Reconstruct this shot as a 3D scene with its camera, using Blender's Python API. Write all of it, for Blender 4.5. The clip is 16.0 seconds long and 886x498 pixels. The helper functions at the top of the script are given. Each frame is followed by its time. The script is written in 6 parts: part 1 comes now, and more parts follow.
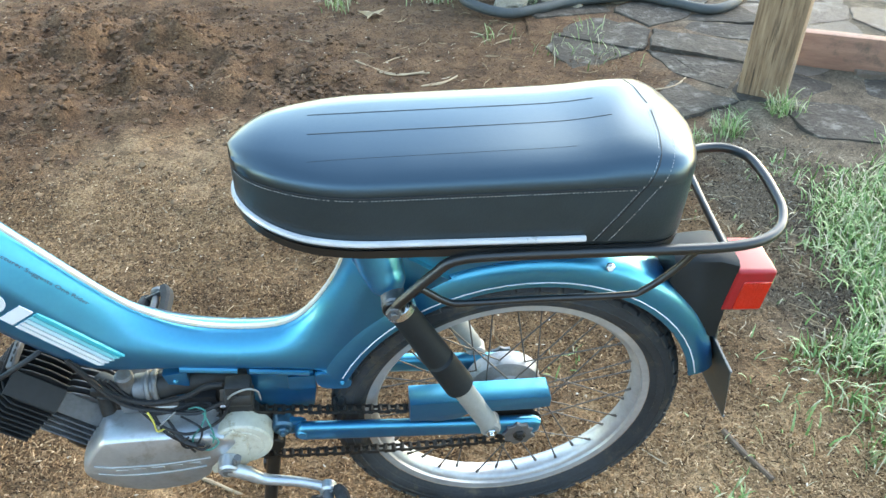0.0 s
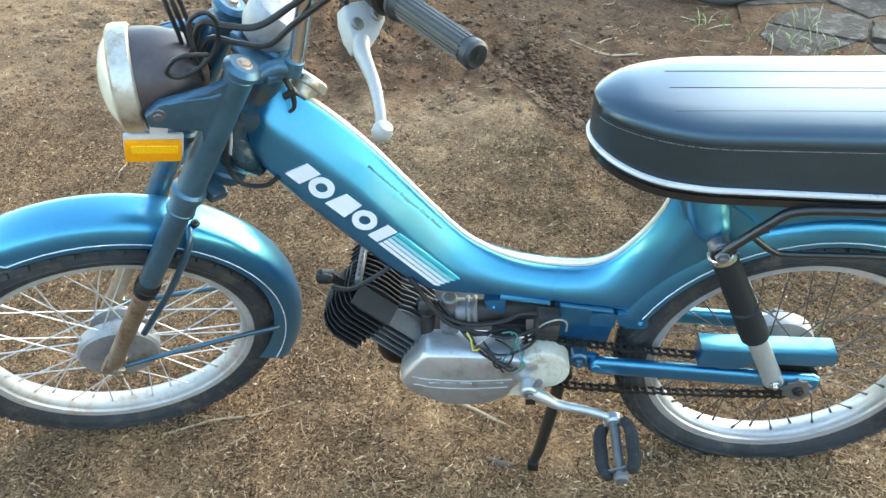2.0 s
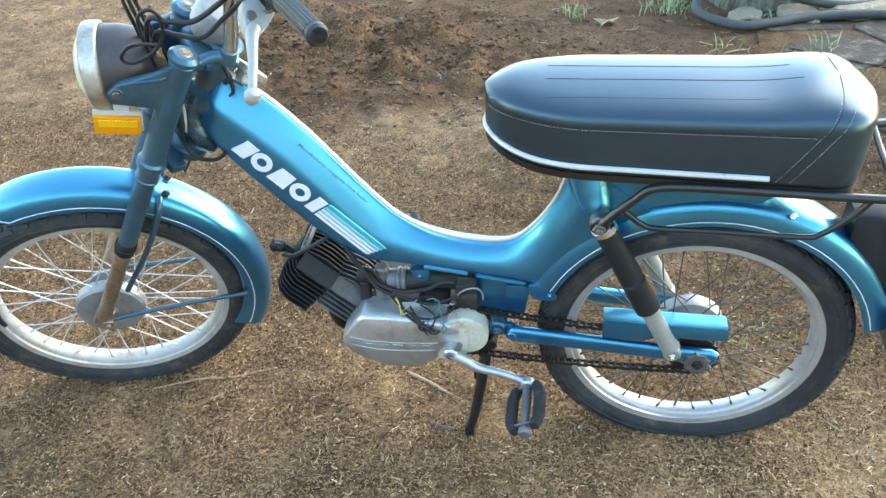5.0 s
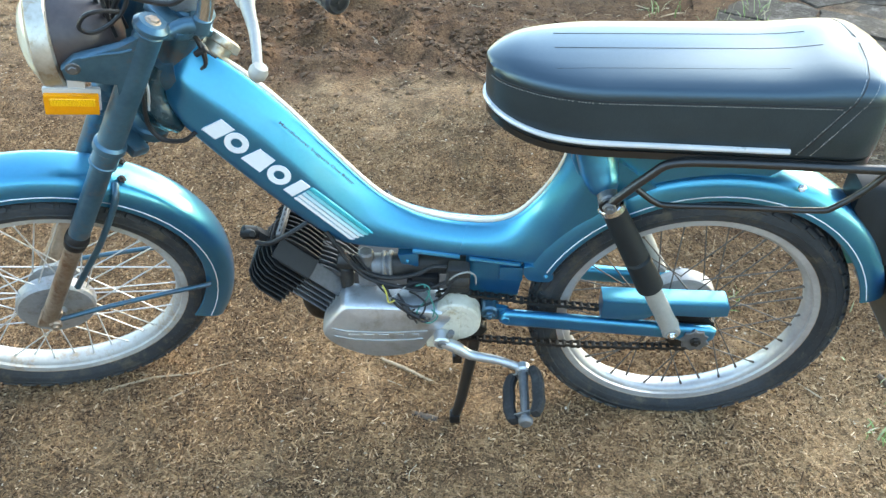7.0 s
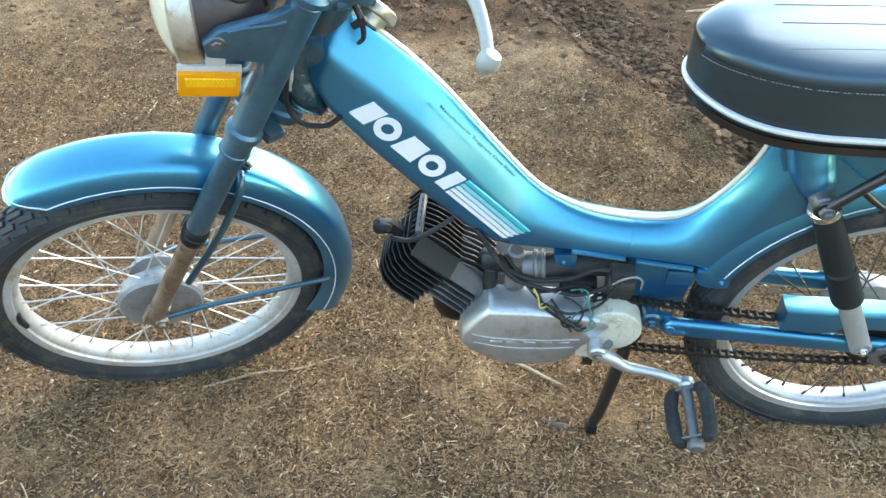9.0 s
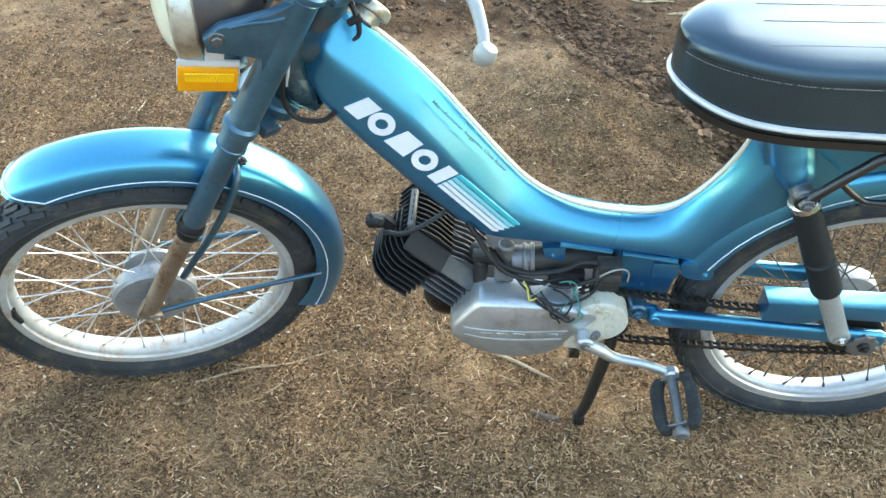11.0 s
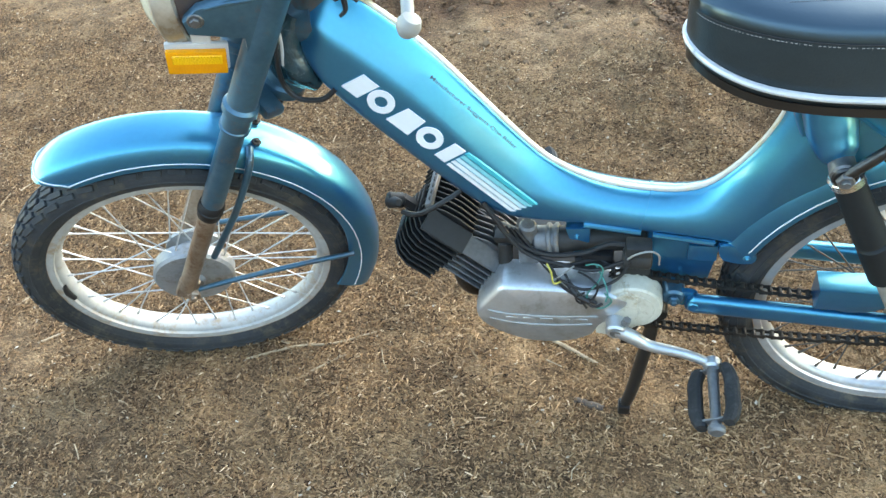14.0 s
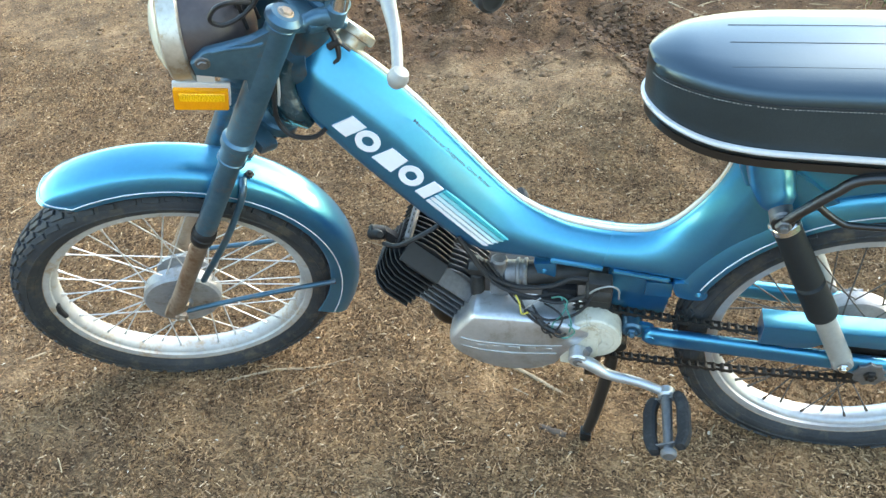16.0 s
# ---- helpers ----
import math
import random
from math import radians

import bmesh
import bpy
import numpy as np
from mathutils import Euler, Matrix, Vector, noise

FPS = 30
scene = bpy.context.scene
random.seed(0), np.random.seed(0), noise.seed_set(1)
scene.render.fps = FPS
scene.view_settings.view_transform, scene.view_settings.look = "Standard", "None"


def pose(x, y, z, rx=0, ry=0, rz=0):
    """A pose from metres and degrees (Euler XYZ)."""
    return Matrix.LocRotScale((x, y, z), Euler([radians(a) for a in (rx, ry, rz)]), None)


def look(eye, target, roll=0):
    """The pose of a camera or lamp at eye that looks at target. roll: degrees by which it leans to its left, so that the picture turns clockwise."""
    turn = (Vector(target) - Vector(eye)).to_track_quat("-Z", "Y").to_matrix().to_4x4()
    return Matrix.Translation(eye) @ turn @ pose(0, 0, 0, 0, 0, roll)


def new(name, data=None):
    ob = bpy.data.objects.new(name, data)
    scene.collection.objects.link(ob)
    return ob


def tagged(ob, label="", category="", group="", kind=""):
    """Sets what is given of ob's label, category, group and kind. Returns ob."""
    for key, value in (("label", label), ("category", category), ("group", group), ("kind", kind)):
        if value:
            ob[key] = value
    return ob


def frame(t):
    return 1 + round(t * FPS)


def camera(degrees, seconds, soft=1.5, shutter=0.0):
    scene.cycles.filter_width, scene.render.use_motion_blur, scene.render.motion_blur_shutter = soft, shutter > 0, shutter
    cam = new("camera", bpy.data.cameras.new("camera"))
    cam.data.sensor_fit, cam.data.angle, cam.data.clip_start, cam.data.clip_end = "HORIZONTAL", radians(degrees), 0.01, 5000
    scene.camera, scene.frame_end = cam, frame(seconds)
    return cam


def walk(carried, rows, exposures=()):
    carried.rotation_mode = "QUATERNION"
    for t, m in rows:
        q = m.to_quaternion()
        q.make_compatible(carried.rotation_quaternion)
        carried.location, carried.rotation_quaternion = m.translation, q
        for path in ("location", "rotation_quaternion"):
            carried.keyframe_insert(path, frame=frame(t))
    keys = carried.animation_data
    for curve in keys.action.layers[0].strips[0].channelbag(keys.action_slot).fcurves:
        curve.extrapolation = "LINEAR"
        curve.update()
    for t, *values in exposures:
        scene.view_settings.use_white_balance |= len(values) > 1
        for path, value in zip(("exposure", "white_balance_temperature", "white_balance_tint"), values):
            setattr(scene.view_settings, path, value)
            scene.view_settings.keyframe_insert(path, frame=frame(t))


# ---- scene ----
cam = camera(57.0, 16.0)
PATH = [
    (0, (0.002, 0.018, 1.199), (0.017, 1.64, 0.029), 1.4),
    (0.5, (-0.108, -0.116, 1.202), (-0.106, 1.506, 0.031), 0.7),
    (1, (-0.176, -0.143, 1.201), (-0.182, 1.477, 0.028), 2.1),
    (1.4, (-0.216, -0.148, 1.189), (-0.268, 1.458, -0.002), 2.8),
    (1.5, (-0.221, -0.149, 1.198), (-0.325, 1.45, 0.001), 1.8),
    (2, (-0.264, -0.136, 1.211), (-0.548, 1.444, 0.017), -0.4),
    (2.5, (-0.326, -0.154, 1.219), (-0.756, 1.407, 0.044), -0.6),
    (3, (-0.341, -0.181, 1.226), (-0.913, 1.335, 0.052), -3.1),
    (3.5, (-0.326, -0.204, 1.236), (-0.876, 1.326, 0.072), -1.7),
    (4, (-0.274, -0.231, 1.268), (-0.811, 1.343, 0.157), -1.1),
    (4.5, (-0.133, -0.263, 1.266), (-0.664, 1.317, 0.161), -1.5),
    (5, (0.029, -0.275, 1.228), (-0.46, 1.306, 0.105), -2.5),
    (5.2, (0.073, -0.274, 1.223), (-0.409, 1.301, 0.088), -4.0),
    (7.3, (-0.169, -0.183, 1.189), (-0.415, 1.388, -0.023), 0.6),
    (7.5, (-0.194, -0.13, 1.175), (-0.5, 1.416, -0.057), -0.5),
    (8, (-0.27, 0.006, 1.151), (-0.643, 1.474, -0.155), -0.9),
    (8.5, (-0.325, -0.045, 1.166), (-0.675, 1.424, -0.146), -0.5),
    (8.7, (-0.347, -0.07, 1.157), (-0.663, 1.425, -0.133), -0.1),
    (10.8, (-0.369, -0.106, 1.155), (-0.634, 1.405, -0.128), 0.4),
    (11, (-0.363, -0.114, 1.161), (-0.62, 1.401, -0.119), 0.9),
    (11.5, (-0.355, -0.131, 1.169), (-0.587, 1.392, -0.106), 3.1),
    (12, (-0.31, -0.112, 1.172), (-0.606, 1.405, -0.098), 3.1),
    (12.5, (-0.206, -0.057, 1.168), (-0.666, 1.412, -0.108), 0.7),
    (13, (-0.184, -0.034, 1.155), (-0.737, 1.399, -0.126), -1.3),
    (13.5, (-0.193, -0.022, 1.106), (-0.778, 1.401, -0.171), -2.6),
    (14, (-0.207, -0.039, 1.135), (-0.778, 1.358, -0.178), -7.2),
    (14.5, (-0.277, -0.121, 1.165), (-0.702, 1.321, -0.154), -3.6),
    (15, (-0.252, -0.15, 1.181), (-0.701, 1.313, -0.107), -1.5),
    (15.5, (-0.188, -0.115, 1.182), (-0.708, 1.35, -0.077), -3.0),
    (16, (-0.183, -0.111, 1.184), (-0.709, 1.364, -0.061), -3.8),
]
walk(cam, [(t, look(eye, target, roll)) for t, eye, target, roll in PATH], [(0.0, 3.03, 6950, 6), (5.0, 3.02, 6950, 6), (11.0, 3.06, 7150, 6), (16.0, 3.08, 7150, 6)])

# ---- light: a bright overcast afternoon ----
world = bpy.data.worlds.new("overcast_sky")
scene.world = world
world.use_nodes = True
wn, wl = world.node_tree.nodes, world.node_tree.links
sky = wn.new("ShaderNodeTexSky")
sky.sky_type, sky.sun_disc = "NISHITA", False
sky.sun_elevation, sky.sun_rotation = radians(20), radians(42)
sky.air_density, sky.dust_density, sky.ozone_density = 1.25, 0.35, 1.6
wl.new(sky.outputs[0], wn["Background"].inputs[0])
wn["Background"].inputs[1].default_value = 0.15
sun = new("sun", bpy.data.lights.new("sun", "SUN"))
sun.data.energy, sun.data.angle, sun.data.color = 0.5, radians(50), (1.0, 0.93, 0.84)
sun.matrix_world = look((1.87, 2.08, 2.2), (0, 0, 0))

# ---- materials ----
def nodes_of(name):
    m = bpy.data.materials.new(name)
    m.use_nodes = True
    return m, m.node_tree.nodes, m.node_tree.links, m.node_tree.nodes["Principled BSDF"]


def ramp(n, l, source, stops):
    r = n.new("ShaderNodeValToRGB")
    el = r.color_ramp.elements
    while len(el) < len(stops):
        el.new(0.5)
    for e, (p, c) in zip(el, stops):
        e.position, e.color = p, (*c, 1) if len(c) == 3 else c
    l.new(source, r.inputs[0])
    return r.outputs[0]


def noise_of(n, l, scale, detail=4, rough=0.6, vec=None, stretch=None):
    t = n.new("ShaderNodeTexNoise")
    t.inputs["Scale"].default_value, t.inputs["Detail"].default_value, t.inputs["Roughness"].default_value = scale, detail, rough
    if vec is None:
        vec = n.new("ShaderNodeTexCoord").outputs["Object"]
    if stretch:
        mp = n.new("ShaderNodeMapping")
        mp.inputs["Scale"].default_value = stretch
        l.new(vec, mp.inputs[0])
        vec = mp.outputs[0]
    l.new(vec, t.inputs["Vector"])
    return t.outputs[0]


def mix(n, l, fac, a, b, kind="MIX"):
    m = n.new("ShaderNodeMix")
    m.data_type, m.blend_type = "RGBA", kind
    for sock, val in ((m.inputs[0], fac), (m.inputs[6], a), (m.inputs[7], b)):
        if isinstance(val, (int, float)):
            sock.default_value = val
        elif isinstance(val, tuple):
            sock.default_value = (*val, 1)
        else:
            l.new(val, sock)
    return m.outputs[2]


def bump(n, l, b, source, strength, dist):
    k = n.new("ShaderNodeBump")
    k.inputs["Strength"].default_value, k.inputs["Distance"].default_value = strength, dist
    l.new(source, k.inputs["Height"])
    l.new(k.outputs[0], b.inputs["Normal"])


def surface(name, low, high, rough=(0.4, 0.6), metal=0.0, scale=8.0, fine=90.0, relief=0.15, coat=0.0, dist=0.001, stretch=None, grime=None):
    """A worn surface: two colours mixed at a coarse and a fine scale, uneven gloss and fine relief; grime: a third colour in patches."""
    m, n, l, b = nodes_of(name)
    c = noise_of(n, l, scale, 5, 0.65, stretch=stretch)
    f = noise_of(n, l, fine, 3, 0.6, stretch=stretch)
    both = n.new("ShaderNodeMath")
    both.operation = "MULTIPLY_ADD"
    l.new(f, both.inputs[0])
    both.inputs[1].default_value = 0.35
    l.new(c, both.inputs[2])
    col = ramp(n, l, both.outputs[0], [(0.45, low), (0.9, high)])
    if grime:
        spots = ramp(n, l, noise_of(n, l, scale * 2.3, 6, 0.75), [(0.52, (0, 0, 0)), (0.68, (1, 1, 1))])
        col = mix(n, l, spots, col, grime)
    l.new(col, b.inputs["Base Color"])
    l.new(ramp(n, l, c, [(0.3, (rough[0],) * 3), (0.75, (rough[1],) * 3)]), b.inputs["Roughness"])
    b.inputs["Metallic"].default_value = metal
    b.inputs["Coat Weight"].default_value = coat
    b.inputs["Coat Roughness"].default_value = 0.15
    if relief:
        bump(n, l, b, f, relief, dist)
    return m


def flake_paint(name, low, high, flake_low, flake_high, share, rough):
    """Metallic paint: a pigmented coat with bright flakes under clear lacquer, uneven at two scales."""
    m, n, l, b = nodes_of(name)
    c = noise_of(n, l, 5, 5, 0.65)
    f = noise_of(n, l, 160, 3, 0.6)
    l.new(ramp(n, l, c, [(0.3, low), (0.7, high)]), b.inputs["Base Color"])
    fl = n.new("ShaderNodeBsdfPrincipled")
    l.new(ramp(n, l, mix(n, l, 0.3, c, f), [(0.3, flake_low), (0.7, flake_high)]), fl.inputs["Base Color"])
    fl.inputs["Metallic"].default_value = 1.0
    for q, add in ((b, 0.06), (fl, 0.0)):
        l.new(ramp(n, l, c, [(0.3, (rough[0] + add,) * 3), (0.75, (rough[1] + add,) * 3)]), q.inputs["Roughness"])
        q.inputs["Coat Weight"].default_value, q.inputs["Coat Roughness"].default_value = 0.8, 0.15
        bump(n, l, q, f, 0.03, 0.0004)
    blend = n.new("ShaderNodeMixShader")
    blend.inputs[0].default_value = share
    l.new(b.outputs[0], blend.inputs[1])
    l.new(fl.outputs[0], blend.inputs[2])
    l.new(blend.outputs[0], n["Material Output"].inputs[0])
    return m


BLUE = flake_paint("blue_metallic_paint", (0.005, 0.046, 0.172), (0.009, 0.064, 0.212), (0.026, 0.325, 0.445), (0.042, 0.405, 0.53), 0.57, (0.29, 0.37))
BLUE_DULL = surface("dulled_blue_paint", (0.028, 0.082, 0.130), (0.066, 0.150, 0.212), (0.30, 0.46), 0.6, 9, 120, 0.08, 0.3, 0.0005, grime=(0.10, 0.105, 0.112))
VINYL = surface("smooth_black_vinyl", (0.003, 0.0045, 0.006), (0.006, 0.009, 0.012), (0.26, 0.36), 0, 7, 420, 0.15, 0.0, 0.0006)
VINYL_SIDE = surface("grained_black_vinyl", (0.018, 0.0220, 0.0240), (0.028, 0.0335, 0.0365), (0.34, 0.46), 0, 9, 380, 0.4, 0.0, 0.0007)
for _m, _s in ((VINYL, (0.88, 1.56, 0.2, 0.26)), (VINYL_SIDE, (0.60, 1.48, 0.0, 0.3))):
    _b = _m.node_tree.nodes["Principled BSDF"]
    # Blue tint puts the look of reflected sky into the vinyl's sheen.
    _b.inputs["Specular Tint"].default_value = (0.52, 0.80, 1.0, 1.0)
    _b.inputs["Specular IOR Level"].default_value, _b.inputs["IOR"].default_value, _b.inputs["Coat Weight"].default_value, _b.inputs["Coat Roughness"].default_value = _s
THREAD = surface("pale_thread", (0.24, 0.24, 0.235), (0.36, 0.355, 0.34), (0.7, 0.8))
SEAMLINE = surface("dark_seam", (0.006, 0.006, 0.007), (0.012, 0.012, 0.013), (0.6, 0.7))
CREAM = surface("cream_edge_trim", (0.40, 0.38, 0.315), (0.55, 0.53, 0.465), (0.3, 0.5), 0, 12, 80, 0.1, grime=(0.5, 0.4, 0.2))
PIPING = surface("silver_white_piping", (0.46, 0.47, 0.48), (0.58, 0.59, 0.60), (0.25, 0.4), 0.2, 12, 80, 0.05)
BLACK = surface("black_enamel", (0.005, 0.0055, 0.006), (0.010, 0.011, 0.012), (0.28, 0.45), 0, 20, 150, 0.08, 0.25, 0.0004)
SHROUD = surface("matt_black_plastic", (0.009, 0.0112, 0.0125), (0.016, 0.0192, 0.0212), (0.5, 0.62), 0, 16, 150, 0.2, 0.0, 0.0005)
SHROUD.node_tree.nodes["Principled BSDF"].inputs["Specular IOR Level"].default_value = 0.25
SEAL = surface("clean_black_rubber", (0.006, 0.006, 0.007), (0.012, 0.012, 0.013), (0.5, 0.65), 0, 16, 150, 0.1)
RUBBER = surface("weathered_rubber", (0.010, 0.011, 0.012), (0.028, 0.028, 0.029), (0.65, 0.85), 0, 14, 200, 0.3, 0.0, 0.0006, grime=(0.045, 0.046, 0.047))
TYRE = surface("dusty_tyre_rubber", (0.014, 0.017, 0.020), (0.040, 0.044, 0.049), (0.55, 0.75), 0, 10, 220, 0.3, 0.0, 0.0006, grime=(0.080, 0.068, 0.050))
CHROME = surface("aged_chrome", (0.55, 0.55, 0.54), (0.74, 0.74, 0.73), (0.12, 0.3), 0.95, 20, 150, 0.05, 0, 0.0004)
CHROME_RIM = surface("dull_steel_rim", (0.33, 0.335, 0.34), (0.49, 0.495, 0.495), (0.32, 0.46), 0.45, 12, 120, 0.1, 0, 0.0004)
WHITE_RIM = surface("stained_white_rim", (0.29, 0.29, 0.28), (0.46, 0.46, 0.445), (0.4, 0.6), 0.1, 11, 80, 0.2, 0, 0.0005, grime=(0.30, 0.22, 0.14))
SPOKE = surface("zinc_spoke", (0.5, 0.5, 0.49), (0.68, 0.68, 0.67), (0.3, 0.5), 0.6, 30, 200, 0.1)
SPOKE_DARK = surface("rusted_spoke", (0.05, 0.04, 0.035), (0.16, 0.14, 0.12), (0.5, 0.7), 0.5, 25, 200, 0.2)
RUSTY = surface("rust_stained_chrome", (0.22, 0.15, 0.10), (0.42, 0.36, 0.30), (0.3, 0.55), 0.75, 14, 160, 0.2, 0, 0.0005, grime=(0.16, 0.08, 0.04))
ALU = surface("brushed_aluminium", (0.40, 0.42, 0.44), (0.57, 0.59, 0.61), (0.32, 0.47), 0.8, 8, 160, 0.12, 0, 0.0004, grime=(0.36, 0.35, 0.33))
HUB = surface("dusty_hub_casting", (0.24, 0.245, 0.25), (0.39, 0.392, 0.395), (0.45, 0.62), 0.5, 14, 150, 0.25, 0, 0.0006, grime=(0.19, 0.165, 0.135))
ALU_DULL = surface("grey_cast_aluminium", (0.10, 0.103, 0.106), (0.22, 0.223, 0.228), (0.45, 0.65), 0.7, 10, 180, 0.25, 0, 0.0006, grime=(0.15, 0.13, 0.11))
FIN = surface("sooty_black_fin", (0.007, 0.0075, 0.008), (0.017, 0.0178, 0.019), (0.45, 0.65), 0.2, 15, 160, 0.2)
FIN.node_tree.nodes["Principled BSDF"].inputs["Specular IOR Level"].default_value = 0.35
FIN_GREY = surface("grey_cast_fin", (0.06, 0.06, 0.062), (0.14, 0.14, 0.142), (0.5, 0.65), 0.5, 15, 160, 0.2)
GREASE = surface("greasy_dark_steel", (0.012, 0.011, 0.010), (0.05, 0.045, 0.04), (0.35, 0.6), 0.5, 30, 200, 0.2)
BOWL = surface("rust_bloomed_black_paint", (0.035, 0.03, 0.032), (0.075, 0.06, 0.058), (0.35, 0.55), 0.35, 8, 140, 0.1, 0.1, 0.0004, grime=(0.09, 0.05, 0.04))
GREY_GRIP = surface("blue_grey_rubber", (0.008, 0.010, 0.012), (0.018, 0.022, 0.026), (0.45, 0.6), 0, 15, 160, 0.2)
LEVER = surface("pale_painted_alloy", (0.225, 0.228, 0.215), (0.32, 0.322, 0.305), (0.45, 0.6), 0.2, 15, 160, 0.1)
BROWN = surface("amber_brown_tape", (0.30, 0.11, 0.03), (0.5, 0.22, 0.07), (0.2, 0.4), 0, 12, 90, 0.1, 0.4)
DECAL_WHITE = surface("white_decal", (0.62, 0.65, 0.67), (0.72, 0.75, 0.77), (0.4, 0.5), 0, 12, 90, 0.05)
DECAL_PALE = surface("pale_blue_decal", (0.42, 0.62, 0.68), (0.5, 0.68, 0.73), (0.4, 0.5), 0, 12, 90, 0.05)
DECAL_TEAL = surface("teal_decal", (0.03, 0.36, 0.42), (0.05, 0.44, 0.5), (0.4, 0.5), 0, 12, 90, 0.05)
DECAL_MID = surface("mid_teal_decal", (0.16, 0.5, 0.56), (0.2, 0.55, 0.6), (0.4, 0.5), 0, 12, 90, 0.05)
DECAL_INK = surface("dark_ink", (0.01, 0.03, 0.05), (0.02, 0.04, 0.06), (0.5, 0.6), 0, 12, 90, 0.0)
PINLINE = surface("pale_pinstripe", (0.55, 0.68, 0.74), (0.66, 0.76, 0.8), (0.4, 0.5), 0, 12, 90, 0.0)
RING = surface("rust_flecked_lamp_ring", (0.36, 0.33, 0.27), (0.56, 0.54, 0.48), (0.3, 0.5), 0.75, 16, 170, 0.1, 0, 0.0004, grime=(0.30, 0.22, 0.13))
DISC = surface("oil_stained_cream_disc", (0.40, 0.375, 0.30), (0.56, 0.535, 0.45), (0.4, 0.6), 0, 16, 110, 0.15, 0, 0.0006, grime=(0.26, 0.21, 0.13))
WIRE = surface("black_cable_sheath", (0.010, 0.010, 0.011), (0.025, 0.025, 0.026), (0.35, 0.55), 0, 20, 150, 0.1)
WIRE_GREEN = surface("green_wire", (0.03, 0.16, 0.14), (0.06, 0.24, 0.2), (0.4, 0.55), 0, 20, 150, 0.05)
WIRE_YELLOW = surface("yellow_wire", (0.45, 0.38, 0.06), (0.6, 0.5, 0.1), (0.4, 0.55), 0, 20, 150, 0.05)
WRAP = surface("glossy_dark_blue_wrap", (0.006, 0.024, 0.036), (0.016, 0.055, 0.075), (0.18, 0.32), 0.2, 40, 90, 0.6, 0.3, 0.004)
HOSE = surface("dusty_grey_hose", (0.026, 0.030, 0.030), (0.055, 0.060, 0.060), (0.6, 0.8), 0, 12, 120, 0.2)
PLATE = surface("dirty_plate_back", (0.05, 0.05, 0.045), (0.12, 0.115, 0.10), (0.35, 0.55), 0.5, 12, 120, 0.1, grime=(0.10, 0.08, 0.05))
for _m in (TYRE, RUBBER, WIRE, SEAL, GREASE):
    _m.node_tree.nodes["Principled BSDF"].inputs["Specular IOR Level"].default_value = 0.3


def timber_material():
    m, n, l, b = nodes_of("weathered_post_wood")
    grain = noise_of(n, l, 7, 6, 0.7, stretch=(9, 9, 0.6))
    fissure = noise_of(n, l, 16, 4, 0.6, stretch=(7, 7, 0.35))
    col = ramp(n, l, grain, [(0.30, (0.07, 0.041, 0.022)), (0.48, (0.185, 0.118, 0.067)), (0.70, (0.31, 0.215, 0.132))])
    crack = ramp(n, l, fissure, [(0.34, (0.35, 0.33, 0.31)), (0.44, (1, 1, 1))])
    col = mix(n, l, 1.0, col, crack, "MULTIPLY")
    weather = ramp(n, l, noise_of(n, l, 3, 5, 0.7), [(0.45, (0, 0, 0)), (0.75, (0.35, 0.35, 0.35))])
    l.new(mix(n, l, weather, col, (0.17, 0.15, 0.125)), b.inputs["Base Color"])
    b.inputs["Roughness"].default_value = 0.85
    bump(n, l, b, mix(n, l, 1.0, grain, crack, "MULTIPLY"), 0.9, 0.004)
    return m


TIMBER = timber_material()
BOARD = surface("reddish_edging_board", (0.20, 0.10, 0.065), (0.34, 0.19, 0.13), (0.65, 0.85), 0, 6, 60, 0.4, 0, 0.002, stretch=(0.8, 6, 6), grime=(0.13, 0.09, 0.06))


def glassy(name, colour, rough, relief_scale, relief):
    m, n, l, b = nodes_of(name)
    l.new(ramp(n, l, noise_of(n, l, 30, 3), [(0.3, tuple(c * 0.85 for c in colour)), (0.7, colour)]), b.inputs["Base Color"])
    b.inputs["Roughness"].default_value = rough
    b.inputs["Transmission Weight"].default_value = 0.1
    b.inputs["Coat Weight"].default_value = 0.15
    v = n.new("ShaderNodeTexVoronoi")
    v.inputs["Scale"].default_value = relief_scale
    l.new(n.new("ShaderNodeTexCoord").outputs["Object"], v.inputs["Vector"])
    bump(n, l, b, v.outputs[0], relief, 0.001)
    return m


AMBER = glassy("amber_reflector_plastic", (0.85, 0.33, 0.004), 0.22, 350, 0.3)
AMBER_FACE = glassy("bright_amber_prisms", (0.92, 0.50, 0.008), 0.18, 420, 0.8)
RED = glassy("red_lens_plastic", (0.36, 0.007, 0.014), 0.45, 30, 0.0)
RED_REFLECT = glassy("red_reflector_plastic", (0.56, 0.014, 0.005), 0.25, 300, 0.7)
LENS = glassy("clouded_headlight_glass", (0.66, 0.62, 0.48), 0.15, 60, 0.3)


def between(n, l, value, lo, hi):
    """0 below lo, 1 above hi, smooth between."""
    m = n.new("ShaderNodeMapRange")
    m.interpolation_type = "SMOOTHSTEP"
    m.inputs["From Min"].default_value, m.inputs["From Max"].default_value = lo, hi
    l.new(value, m.inputs["Value"])
    return m.outputs[0]


def maths(n, l, kind, a, b):
    m = n.new("ShaderNodeMath")
    m.operation = kind
    for sock, v in zip(m.inputs, (a, b)):
        if isinstance(v, (int, float)):
            sock.default_value = v
        else:
            l.new(v, sock)
    return m.outputs[0]


